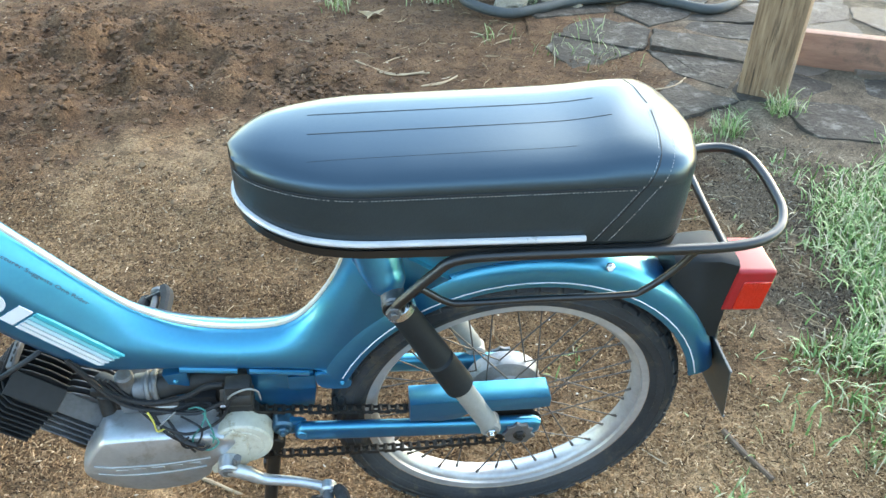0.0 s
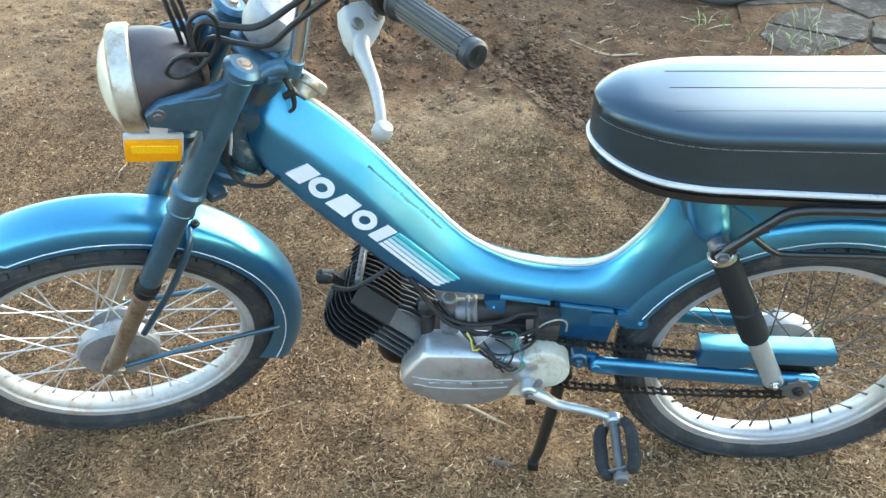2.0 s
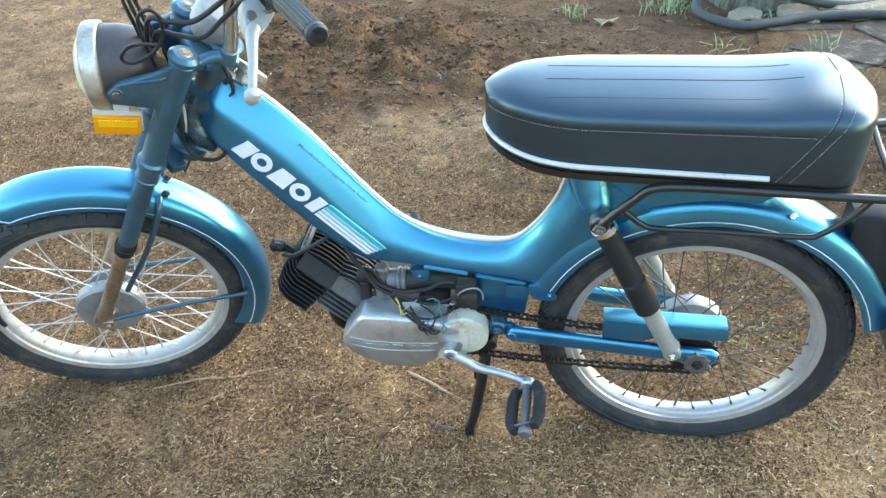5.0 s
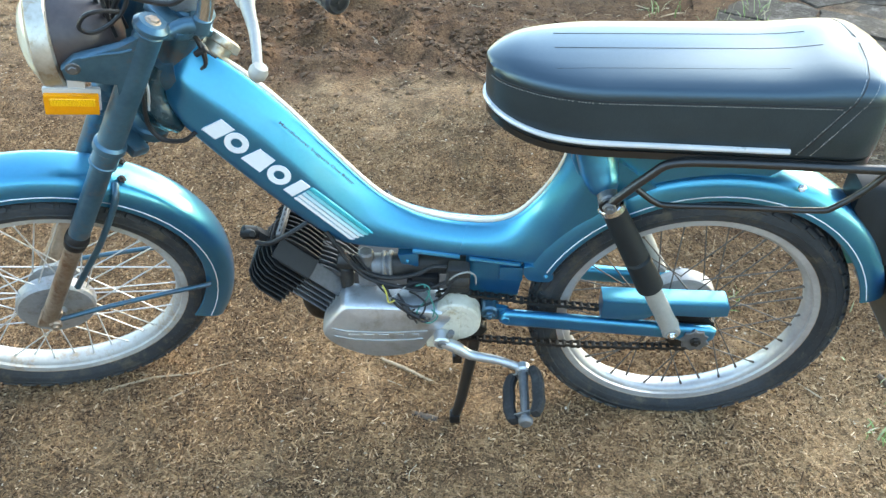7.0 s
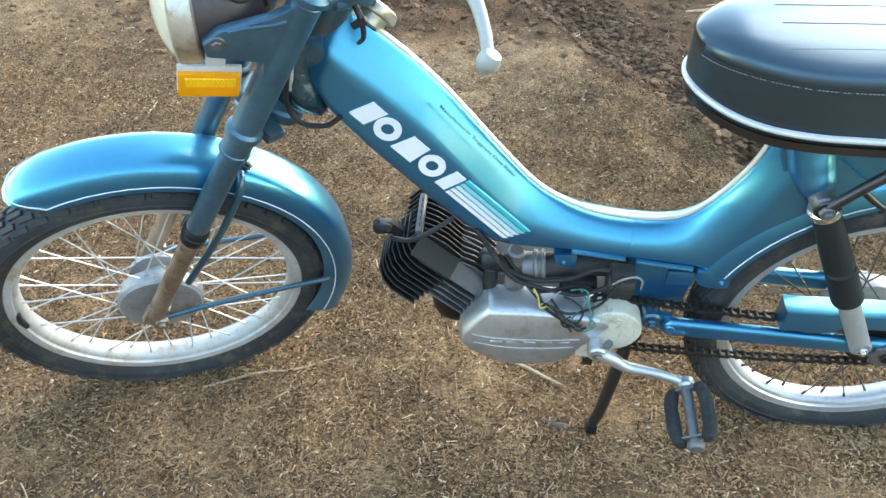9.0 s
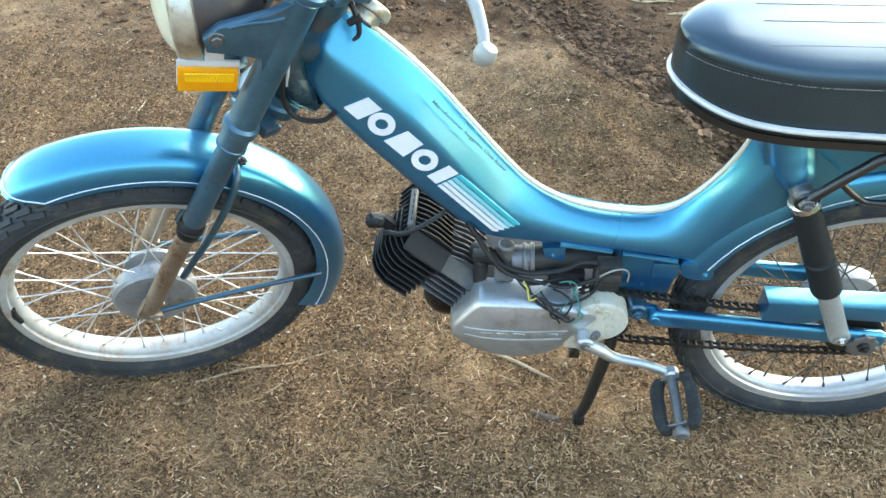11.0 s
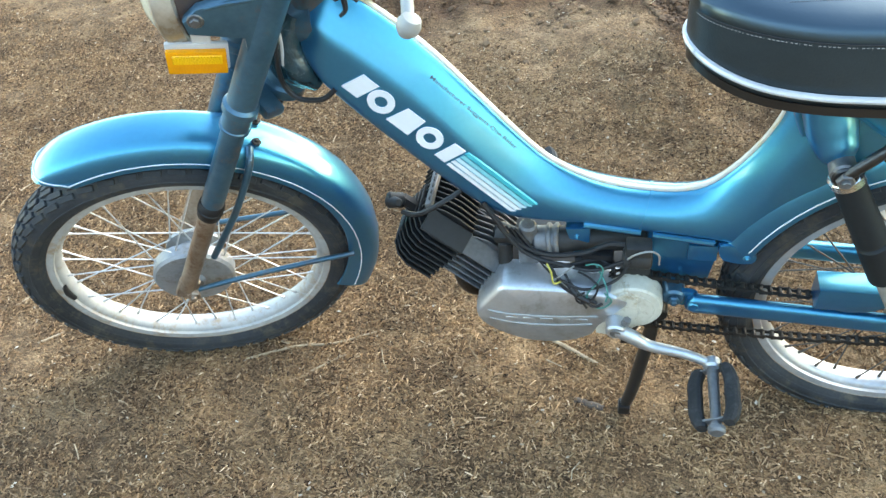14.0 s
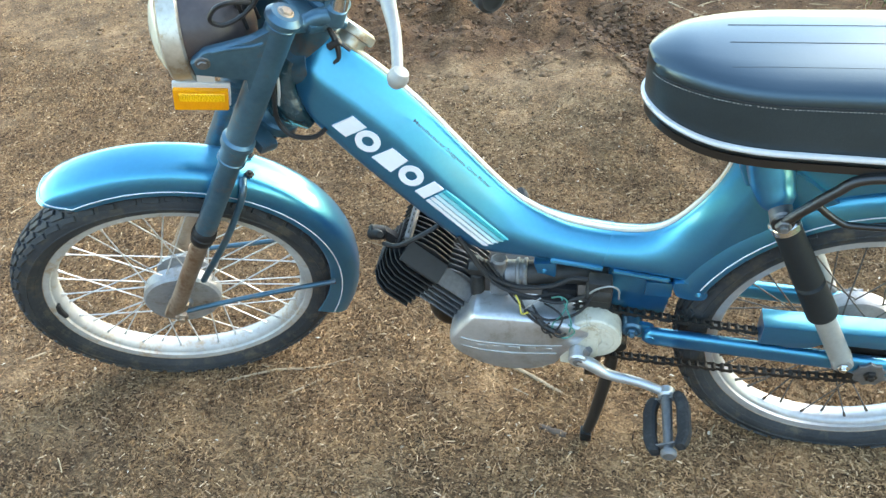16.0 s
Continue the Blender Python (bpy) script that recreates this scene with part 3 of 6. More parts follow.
# cream edge trim along the top seam
trim = []
for top, low, hw, k in FINE[3:]:
    t, b = Vector((top[0], 0, top[1])), Vector((low[0], 0, low[1]))
    out = (t - b).normalized()
    trim.append([t + out * o + Vector((0, y, 0)) for y, o in ((-0.0040, -0.004), (-0.0046, 0.001), (-0.0028, 0.0034), (0.0028, 0.0034), (0.0046, 0.001), (0.0040, -0.004))])
part("edge_trim", skin(trim), CREAM, frame_ob, "cream plastic edge trim, scuffed")
# welded seam between tank half and rear half
def ring_at(u):
    i = min(range(len(FINE)), key=lambda j: abs(FINE[j][0][0] - u))
    return i
i0 = ring_at(-0.386)
sr = body_ring(*FINE[i0])
c0 = sum(sr, Vector()) / len(sr)
seam = [[c0 + (p - c0) * 1.035 + Vector((dx, 0, 0)) for p in sr] for dx in (-0.0022, 0.0022)]
part("seam_strip", skin(seam), BLUE, frame_ob)
# belly flange with folded lips
for a, b in (((-0.475, 0.162), (-0.398, 0.152)), ((-0.382, 0.149), (-0.300, 0.138))):
    part("lip", tube([(a[0], -0.041, a[1] - 0.002), (b[0], -0.041, b[1] - 0.002)], 0.0044, 8, 2), BLUE, frame_ob)
part("engine_bracket", slab([(-0.388, 0.150), (-0.298, 0.138), (-0.290, 0.112), (-0.298, 0.052), (-0.366, 0.046), (-0.388, 0.080)], -0.034, 0.034, 0.005), BLUE, frame_ob, "folded blue steel engine bracket")
part("bracket_step", block((0.040, 0.012, 0.030), (-0.312, -0.034, 0.112), 0.003), BLUE, frame_ob)
part("pivot_lug", merged(slab(smooth2([(-0.292, 0.134), (-0.262, 0.132), (-0.242, 0.116), (-0.249, 0.101), (-0.285, 0.106)]), -0.046, -0.020, 0.004), hexnut((-0.255, -0.045, 0.114), (0, -1, 0), 0.0055, 0.003)), BLUE, frame_ob)

# head tube and steering bearings
hp, hq = FRONT @ Vector((0, 0, 0.445)), FRONT @ Vector((0, 0, 0.62))
part("head_tube", merged(rod(hp, hq, 0.024, segments=28, soft=0.002), rod(hp - (hq - hp) * 0.06, hp + (hq - hp) * 0.05, 0.029, segments=28, soft=0.003), rod(hq - (hq - hp) * 0.06, hq + (hq - hp) * 0.03, 0.029, segments=28, soft=0.003)), BLUE_DULL, frame_ob)
part("neck", merged(rod((-0.862, 0, 0.455), (-0.80, 0, 0.462), 0.030, 0.034, 20), rod((-0.875, 0, 0.425), (-0.815, 0, 0.435), 0.024, 0.028, 20)), BLUE_DULL, frame_ob)

# filler cap at the tank's top
cap_turn = Matrix.Translation((-0.752, 0.012, 0.486)) @ Matrix.Rotation(radians(38), 4, "Y") @ Matrix.Rotation(radians(-36), 4, "X")
part("filler_cap", lathe([(0, 0.024), (0.024, 0.024), (0.0285, 0.021), (0.0295, 0.014), (0.0285, 0.010), (0.021, 0.009), (0.021, -0.004), (0, -0.004)], 36, "Z"), RING, frame_ob, "dulled chrome filler cap", cap_turn)


# ---- lettering and stripes on the tank side ----
SIDE = -0.0473
along, upward = Vector((0.1165, 0, -0.119)).normalized(), Vector((0.119, 0, 0.1165)).normalized()


def decal(name, outline, material, label=""):
    """A flat thin sticker on the tank side; outline along and across the band of shapes."""
    o = Vector((-0.7745, 0, 0.3925))
    pts = [o + along * a + upward * c for a, c in outline]
    return part(name, slab([(p.x, p.z) for p in pts], SIDE - 0.0008, SIDE + 0.003, 0), material, frame_ob, label, flat=True)


def ring_shape(a0, c0, r1, r2):
    """A flat ring lying on the tank side."""
    o = Vector((-0.7745, 0, 0.3925)) + along * a0 + upward * c0
    bm = lathe([(r1, -0.0008), (r1, 0.003), (r2, 0.003), (r2, -0.0008)], 36, "Y", True)
    bmesh.ops.translate(bm, vec=(o.x, SIDE, o.z), verts=bm.verts)
    return bm


# the maker's mark as five plain white shapes
H = 0.0345
decal("white_mark", [(0.010, H), (0.034, H), (0.024, 0.0), (0.000, 0.0)], DECAL_WHITE, "white sticker shape")
part("white_mark", ring_shape(0.0495, 0.0172, 0.0085, 0.0180), DECAL_WHITE, frame_ob, "white sticker ring")
decal("white_mark", [(0.070, 0), (0.080, H), (0.108, H), (0.105, 0)], DECAL_WHITE, "white sticker shape")
part("white_mark", ring_shape(0.1285, 0.0172, 0.0085, 0.0180), DECAL_WHITE, frame_ob, "white sticker ring")
decal("white_mark", [(0.150, 0.0), (0.168, 0.0), (0.175, H), (0.157, H)], DECAL_WHITE, "white sticker shape")
for k, mt in enumerate((DECAL_WHITE, DECAL_WHITE, DECAL_PALE, DECAL_MID, DECAL_TEAL)):
    c = -0.001 + k * 0.0078
    decal("stripe", [(0.172 + 0.6 * c * 0.3, c), (0.172 + 0.6 * c * 0.3 + 0.002, c + 0.0055), (0.292 + c * 0.35, c + 0.0055), (0.2865 + c * 0.35, c)], mt)

# the rider notice
txt = bpy.data.curves.new("notice", "FONT")
txt.body, txt.size, txt.extrude, txt.resolution_u, txt.align_y = "Manufacturer Suggests One Rider", 0.0108, 0.0002, 2, "BOTTOM"
txt.offset = 0.00012
text_ob = new("notice", txt)
bpy.context.view_layer.update()
text_me = bpy.data.meshes.new_from_object(text_ob.evaluated_get(bpy.context.evaluated_depsgraph_get()))
bpy.data.objects.remove(text_ob)
text_me.name = "rider_notice"
text_me.materials.clear()
text_me.materials.append(DECAL_INK)
notice = new("rider_notice", text_me)
notice.parent = frame_ob
notice["label"] = "small dark printed notice on the tank shoulder"
width = max(v.co.x for v in text_me.vertices)
e1 = (Vector((-0.566, 0, 0.297)) - Vector((-0.662, 0, 0.402))).normalized()
e2 = Vector((0.5, 0.62, 0.46))
e2 = (e2 - e1 * e2.dot(e1)).normalized()
e3 = e1.cross(e2)
nm = Matrix((e1, e2, e3)).transposed().to_4x4()
notice.matrix_basis = Matrix.Translation((-0.664, -0.0405, 0.400)) @ nm @ Matrix.Diagonal((0.148 / width, 0.62, 1, 1))

# ---- rear mudguard ----
def guard(cx, cz, r_edge, r_crown, half, a0, a1, steps, thick=0.0016, point=0.0, skirt=0.0):
    """A mudguard: an arch in section, swept round the wheel from angle a0 to a1 in degrees; point: degrees by which the sides end before the crown."""
    sec = [(-1.0, 0.0), (-1.0, 0.26), (-0.975, 0.48), (-0.90, 0.70), (-0.76, 0.86), (-0.5, 0.955), (0, 1.0), (0.5, 0.955), (0.76, 0.86), (0.90, 0.70), (0.975, 0.48), (1.0, 0.26), (1.0, 0.0)]
    rings = []
    for i in range(steps + 1):
        k = i / steps
        drop = max(0.0, (k - 0.93) / 0.07) ** 2 if point else 0.0
        out = []
        for inner, y, h in [(0.0, y, h) for y, h in sec] + [(thick, y, h) for y, h in sec[::-1]]:
            a = radians(a0 + (a1 - point * (1 - h ** 1.3) - a0) * k)
            low = r_edge - skirt * max(0.0, 1 - k / 0.4) ** 1.4
            r = low + (r_crown - low) * h * (1 - 0.16 * drop) - inner
            out.append(Vector((cx + r * math.cos(a), y * (half - inner) * (1 - 0.06 * drop), cz + r * math.sin(a))))
        rings.append(out)
    return skin(rings)


def edge_line(cx, cz, r, y, a0, a1, rad=0.0009):
    return tube([(cx + r * math.cos(radians(a0 + (a1 - a0) * i / 24)), y, cz + r * math.sin(radians(a0 + (a1 - a0) * i / 24))) for i in range(25)], rad, 6, 1, smooth=False)


rear_guard = part("rear_mudguard", guard(0.004, 0.012, 0.274, 0.320, 0.048, 14, 157, 48), BLUE, moped, "blue rear mudguard with pale pinstripe")
part("pinstripe", edge_line(0.004, 0.012, 0.2825, -0.0484, 15, 156), PINLINE, rear_guard)
part("pinstripe", edge_line(0.004, 0.012, 0.2825, 0.0484, 15, 156), PINLINE, rear_guard)
part("guard_bolt", hexnut((0.108, -0.040, 0.308), (0, -0.8, 0.6), 0.0065, 0.005), CHROME, rear_guard, "bright hexagon bolt")
# plates that join pillar and mudguard under the seat
part("pillar_gusset", slab([(-0.236, 0.40), (-0.236, 0.345), (-0.190, 0.235), (-0.150, 0.272), (-0.09, 0.305), (0.0, 0.322), (0.06, 0.322), (0.09, 0.345), (0.06, 0.385), (0.0, 0.402)], -0.036, 0.036, 0.010, 4), BLUE, frame_ob)
# shock mounts bulging from the pillar
for s in (-1, 1):
    part("shock_mount", tube([(-0.212, s * 0.026, 0.410), (-0.206, s * 0.034, 0.375), (-0.196, s * 0.046, 0.342), (-0.187, s * 0.062, 0.320), (-0.183, s * 0.070, 0.312)], [0.020, 0.029, 0.029, 0.023, 0.014], 20, 4), BLUE, frame_ob)


# ---- rear suspension ----
def shock(s):
    top, low = Vector((-0.183, s * 0.080, 0.312)), Vector((-0.040, s * 0.076, 0.032))
    d = (low - top).normalized()
    L = (low - top).length
    ob = part("shock_absorber", merged(rod(top + d * 0.020, top + d * L * 0.42, 0.0180, 0.0205, 28, 0.002), rod(top + d * L * 0.415, top + d * L * 0.665, 0.0205, 0.0218, 28, 0.007)), SHROUD, moped, "black and silver shock absorber")
    part("lower_tube", rod(top + d * L * 0.62, low - d * 0.006, 0.0155, segments=24, soft=0.003), LEVER, ob, "silver-painted lower tube")
    part("collar", rod(top + d * 0.010, top + d * 0.026, 0.0208, segments=28, soft=0.003), CHROME, ob, "chrome collar")
    part("top_eye", merged(rod(top + Vector((0, s * -0.02, 0)), top + Vector((0, s * 0.016, 0)), 0.0150, segments=24, soft=0.003)), ALU_DULL, ob)
    part("top_nut", hexnut(top + Vector((0, s * 0.021, 0)), (0, s, 0), 0.0105, 0.007), ALU_DULL, ob)
    part("bottom_eye", rod(low + Vector((0, s * -0.016, 0)), low + Vector((0, s * 0.013, 0)), 0.0155, segments=24, soft=0.003), LEVER, ob)
    part("bottom_nut", hexnut(low + Vector((0, s * 0.013, 0)), (0, s, 0), 0.0088, 0.006), CHROME, ob)


shock(-1), shock(1)


def swingarm(s):
    arm = [(-0.327, 0.046), (-0.318, 0.054), (-0.03, 0.033), (0.030, 0.030), (0.041, 0.022), (0.040, 0.004), (0.028, -0.006), (-0.006, -0.006), (-0.035, 0.003), (-0.318, 0.022), (-0.329, 0.030)]
    y0, y1 = (0.058, 0.076) if s < 0 else (0.050, 0.070)
    ob = part("swingarm", slab(arm, s * y0, s * y1, 0.010, 4), BLUE, moped, "blue tubular swingarm")
    snail = [(0.006 + (0.0185 + 0.0045 * (q % 2) + 0.0006 * (q // 2)) * math.cos(q * math.pi / 9), 0.007 + (0.0185 + 0.0045 * (q % 2) + 0.0006 * (q // 2)) * math.sin(q * math.pi / 9)) for q in range(18)]
    part("axle_cam", slab(snail, s * 0.074, s * 0.080, 0.001, 1), ALU_DULL, ob, "notched grey chain adjuster cam")
    part("pivot_eye", merged(slab(smooth2([(-0.352, 0.050), (-0.330, 0.054), (-0.312, 0.048), (-0.312, 0.028), (-0.332, 0.024), (-0.354, 0.032)]), s * 0.052, s * 0.062, 0.003), rod((-0.318, s * y0, 0.038), (-0.318, s * (y1 + 0.001), 0.038), 0.0085, segments=16, soft=0.002)), BLUE, ob)
    part("axle_nut", hexnut((0.006, s * 0.080, 0.007), (0, s, 0), 0.0098, 0.006), GREASE, ob)
    part("pivot_bolt", merged(rod((-0.345, s * 0.030, 0.042), (-0.345, s * 0.066, 0.042), 0.016, segments=20, soft=0.003), hexnut((-0.345, s * 0.066, 0.042), (0, s, 0), 0.009, 0.006)), BLUE_DULL, ob)


swingarm(-1), swingarm(1)
# chain guard: a folded channel over the chain's rear end
cg = [(-0.160, 0.090), (0.046, 0.088), (0.049, 0.084), (0.049, 0.064), (0.020, 0.060), (-0.070, 0.062), (-0.088, 0.050), (-0.120, 0.046), (-0.132, 0.050), (-0.160, 0.050)]
part("chain_guard", slab(cg, -0.076, -0.038, 0.0035, 2), BLUE, moped, "light blue folded chain guard")

# ---- chains ----
def chain(name, y, front, rf, rear, rr, pitch=0.0127):
    f, r = Vector((front[0], y, front[1])), Vector((rear[0], y, rear[1]))
    pts = []
    top = (f + Vector((0, 0, rf)), r + Vector((0, 0, rr)))
    low = (r - Vector((0, 0, rr)), f - Vector((0, 0, rf)))
    for a, b in (top, low):
        n = int((b - a).length / pitch)
        pts.append([a.lerp(b, i / n) - Vector((0, 0, 0.006 * math.sin(math.pi * i / n))) for i in range(n + 1)])
    back = [r + Vector((rr * math.sin(t), 0, rr * math.cos(t))) for t in np.linspace(0, math.pi, max(4, int(math.pi * rr / pitch)) + 1)[1:-1]]
    front_pts = [f + Vector((-rf * math.sin(t), 0, -rf * math.cos(t))) for t in np.linspace(0, math.pi, max(4, int(math.pi * rf / pitch)) + 1)[1:-1]]
    loop = pts[0] + back + pts[1] + front_pts
    rollers = merged(*[rod(p + Vector((0, -0.0055, 0)), p + Vector((0, 0.0055, 0)), 0.0036, segments=8) for p in loop])
    ob = part(name, rollers, GREASE, moped, "greasy dark roller chain")
    plate = slab([(-0.0036 - 0.0065, 0), (-0.0065 - 0.001, 0.0042), (0, 0.0026), (0.0065 + 0.001, 0.0042), (0.0036 + 0.0065, 0), (0.0075, -0.0042), (0, -0.0026), (-0.0075, -0.0042)], -0.0007, 0.0007, 0)
    link = part("link", merged(plate), GREASE, ob, flat=True)
    used = False
    for i, p in enumerate(loop):
        q = loop[(i + 1) % len(loop)]
        mid, d = (p + q) / 2, q - p
        for s in (-1, 1):
            m = Matrix.Translation(mid + Vector((0, s * (0.0042 if i % 2 else 0.0058), 0))) @ Matrix.Rotation(-math.atan2(d.z, d.x), 4, "Y")
            if not used:
                link.matrix_basis, used = m, True
            else:
                again(link, m)
    return ob


chain("drive_chain", -0.050, (-0.405, 0.021), 0.056, (0.0, 0.0), 0.043)
part("sprocket", lathe([(0.012, -0.052), (0.012, -0.048), (0.0415, -0.048), (0.0415, -0.052)], 40, "Y", True), GREASE, rear_wheel)

# ---- saddle ----
U0, U1 = -0.366, 0.184


def seat_half(u):
    """Half width of the saddle."""
    a = (u - U0) / (U1 - U0)
    nose = math.sqrt(max(0.0, 1 - (1 - min(1, a / 0.30)) ** 2)) if a < 0.30 else 1
    tail = (1 - (1 - min(1, (1 - a) / 0.13)) ** 3.0) ** 0.5 if a > 0.87 else 1
    return (0.098 + 0.008 * a) * max(0.02, nose) * max(0.16, tail)


def seat_ring(u, grow=0.0):
    a = (u - U0) / (U1 - U0)
    hw = seat_half(u) + grow
    base = 0.412 - 0.010 * a + 0.016 * max(0, 1 - a / 0.18) ** 2
    edge = 0.488 + 0.004 * a
    crown = 0.513 + 0.010 * a + 0.008 * math.exp(-((a - 0.86) / 0.10) ** 2) - 0.014 * max(0, 1 - a / 0.10) ** 2 - 0.022 * max(0, (a - 0.9) / 0.1) ** 2
    edge -= 0.003 * max(0, 1 - a / 0.12) ** 2 + 0.006 * max(0, (a - 0.9) / 0.1) ** 2
    half = [(0.0, base - 0.004), (0.80, base - 0.004), (0.96, base), (1.0, base + 0.008), (1.0, base + (edge - base) * 0.5), (0.995, edge - 0.006), (0.972, edge + 0.009),
            (0.90, edge + (crown - edge) * 0.52), (0.78, edge + (crown - edge) * 0.73), (0.5, edge + (crown - edge) * 0.92), (0.0, crown)]
    ring = [Vector((u, -h * hw, z)) for h, z in half]
    return ring + [Vector((p.x, -p.y, p.z)) for p in ring[-2:0:-1]]


us = [U0 + (U1 - U0) * (1 - math.cos(math.pi * i / 56)) / 2 for i in range(57)]
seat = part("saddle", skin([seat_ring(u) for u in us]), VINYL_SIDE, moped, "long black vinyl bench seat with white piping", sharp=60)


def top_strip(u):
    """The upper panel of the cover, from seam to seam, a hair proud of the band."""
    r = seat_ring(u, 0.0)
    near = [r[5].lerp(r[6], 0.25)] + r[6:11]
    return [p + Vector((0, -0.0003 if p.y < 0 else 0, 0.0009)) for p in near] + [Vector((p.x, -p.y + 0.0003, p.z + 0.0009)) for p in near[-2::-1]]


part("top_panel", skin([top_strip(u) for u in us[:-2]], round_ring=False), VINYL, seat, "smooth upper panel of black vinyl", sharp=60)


def on_seat(u, frac, lift=0.0012):
    """A point of the saddle's near skin: frac 0 at the sill, 1 at the seam, 2 at the crown."""
    r = seat_ring(u)
    idx = np.interp(frac, [0, 1, 2], [3, 5, 10])
    i = min(9, int(idx))
    p = r[i].lerp(r[i + 1], idx - i)
    n = Vector((0, p.y, (p.z - 0.46) * 1.2)).normalized()
    return p + n * lift


def flip(p, s):
    return Vector((p.x, p.y * (1 if s < 0 else -1), p.z))


pipe_us = [u for u in us if u < 0.052]
pipe = [flip(on_seat(u, 0.10, 0.002), 1) for u in pipe_us[::-1]] + [on_seat(u, 0.10, 0.002) for u in pipe_us]
part("piping", tube(pipe, 0.0042, 8, 1, smooth=False), PIPING, seat, "white piping round the lower edge")
under = [u for u in us if -0.3655 < u < 0.2]
part("base_rim", skin([[Vector((p.x, p.y, p.z)) for p in (Vector((u, -seat_half(u) * 0.985, seat_ring(u)[1].z - 0.007)), Vector((u, -seat_half(u) * 0.985, seat_ring(u)[1].z + 0.004)), Vector((u, seat_half(u) * 0.985, seat_ring(u)[1].z + 0.004)), Vector((u, seat_half(u) * 0.985, seat_ring(u)[1].z - 0.007)))] for u in under]), BLACK, seat, "black steel seat pan")


def stitches(path, name="stitching", step=0.0044):
    """A row of short thread stitches along a path of points."""
    out, left = [], 0.0
    for a, b in zip(path, path[1:]):
        L, at = (b - a).length, left
        while at < L:
            p, q = a.lerp(b, at / L), a.lerp(b, min(1.0, (at + step * 0.6) / L))
            if (q - p).length > 1e-5:
                out.append(tube([p, q], 0.00042, 5, 1, smooth=False))
            at += step
        left = at - L
    return part(name, merged(*out), THREAD, seat, "row of pale stitches")


for s in (-1, 1):
    row = [flip(on_seat(u, 1.0, 0.0008), s) for u in us if -0.362 < u < 0.097]
    stitches(row)
    part("seam_cord", tube([p + Vector((0, 0, 0.0032)) for p in row], 0.0008, 6, 1, smooth=False), SEAMLINE, seat)


def slant(s, shift):
    """The slanting seam from the crown's rear down the side."""
    out = []
    for i in range(25):
        k = i / 24
        frac = 0.02 + 1.95 * k
        u = 0.052 + shift + (0.044 * min(1, k * 2) + 0.030 * max(0, k * 2 - 1) ** 0.7)
        out.append(flip(on_seat(min(u, 0.176), frac, 0.0009), s))
    return out


for s in (-1, 1):
    stitches(slant(s, 0.0))
    stitches(slant(s, 0.019))
    part("seam_cord", tube([p + Vector((0.003, 0, 0)) for p in slant(s, 0.0)], 0.0007, 6, 1, smooth=False), SEAMLINE, seat)
for y, thin in ((-0.012, 0.00045), (0.030, 0.00045), (-0.060, 0.00022)):
    line = []
    for u in us:
        if -0.28 < u < 0.10 - abs(y):
            r = seat_ring(u)
            z = np.interp(abs(y) / seat_half(u), [0, 0.5, 0.78], [r[10].z, r[9].z, r[8].z])
            line.append(Vector((u, y, float(z) + 0.0010)))
    part("quilt_line", tube(line, thin, 6, 1, smooth=False), SEAMLINE, seat)
part("seat_buffer", merged(rod((0.165, 0, 0.372), (0.165, 0, 0.402), 0.022, 0.026, 20, 0.004), block((0.06, 0.07, 0.02), (0.14, 0, 0.385), 0.004)), RUBBER, seat)

# ---- carrier ----
rail = [(-0.184, -0.100, 0.314), (-0.168, -0.101, 0.334), (-0.136, -0.102, 0.370), (-0.108, -0.102, 0.392), (-0.04, -0.104, 0.397), (0.08, -0.105, 0.395), (0.20, -0.106, 0.393), (0.260, -0.101, 0.394), (0.298, -0.081, 0.395),
        (0.317, -0.048, 0.397), (0.322, -0.010, 0.399), (0.322, 0.030, 0.401), (0.316, 0.066, 0.402), (0.294, 0.088, 0.402), (0.262, 0.092, 0.401), (0.228, 0.084, 0.400), (0.190, 0.078, 0.399), (0.08, 0.084, 0.397), (-0.105, 0.102, 0.395), (-0.136, 0.102, 0.370), (-0.184, 0.100, 0.314)]
carrier = part("carrier", tube(rail, 0.0068, 12, 8), BLACK, moped, "black steel tube luggage carrier")
part("cross_bar", tube([(0.219, -0.104, 0.394), (0.223, 0.0, 0.396), (0.228, 0.084, 0.399)], 0.005, 10, 4), BLACK, carrier)
for s in (-1, 1):
    part("brace", tube([(-0.150, s * 0.098, 0.345), (-0.120, s * 0.099, 0.322), (-0.095, s * 0.099, 0.316), (0.0, s * 0.099, 0.316), (0.110, s * 0.099, 0.314), (0.135, s * 0.099, 0.322), (0.166, s * 0.101, 0.355), (0.186, s * 0.103, 0.388)], 0.0046, 10, 5), BLACK, carrier)
    part("foot", merged(rod((-0.183, s * 0.096, 0.312), (-0.183, s * 0.101, 0.312), 0.0145, segments=22, soft=0.002), rod((-0.183, s * 0.094, 0.312), (-0.183, s * 0.097, 0.312), 0.009, segments=18)), BLACK, carrier)

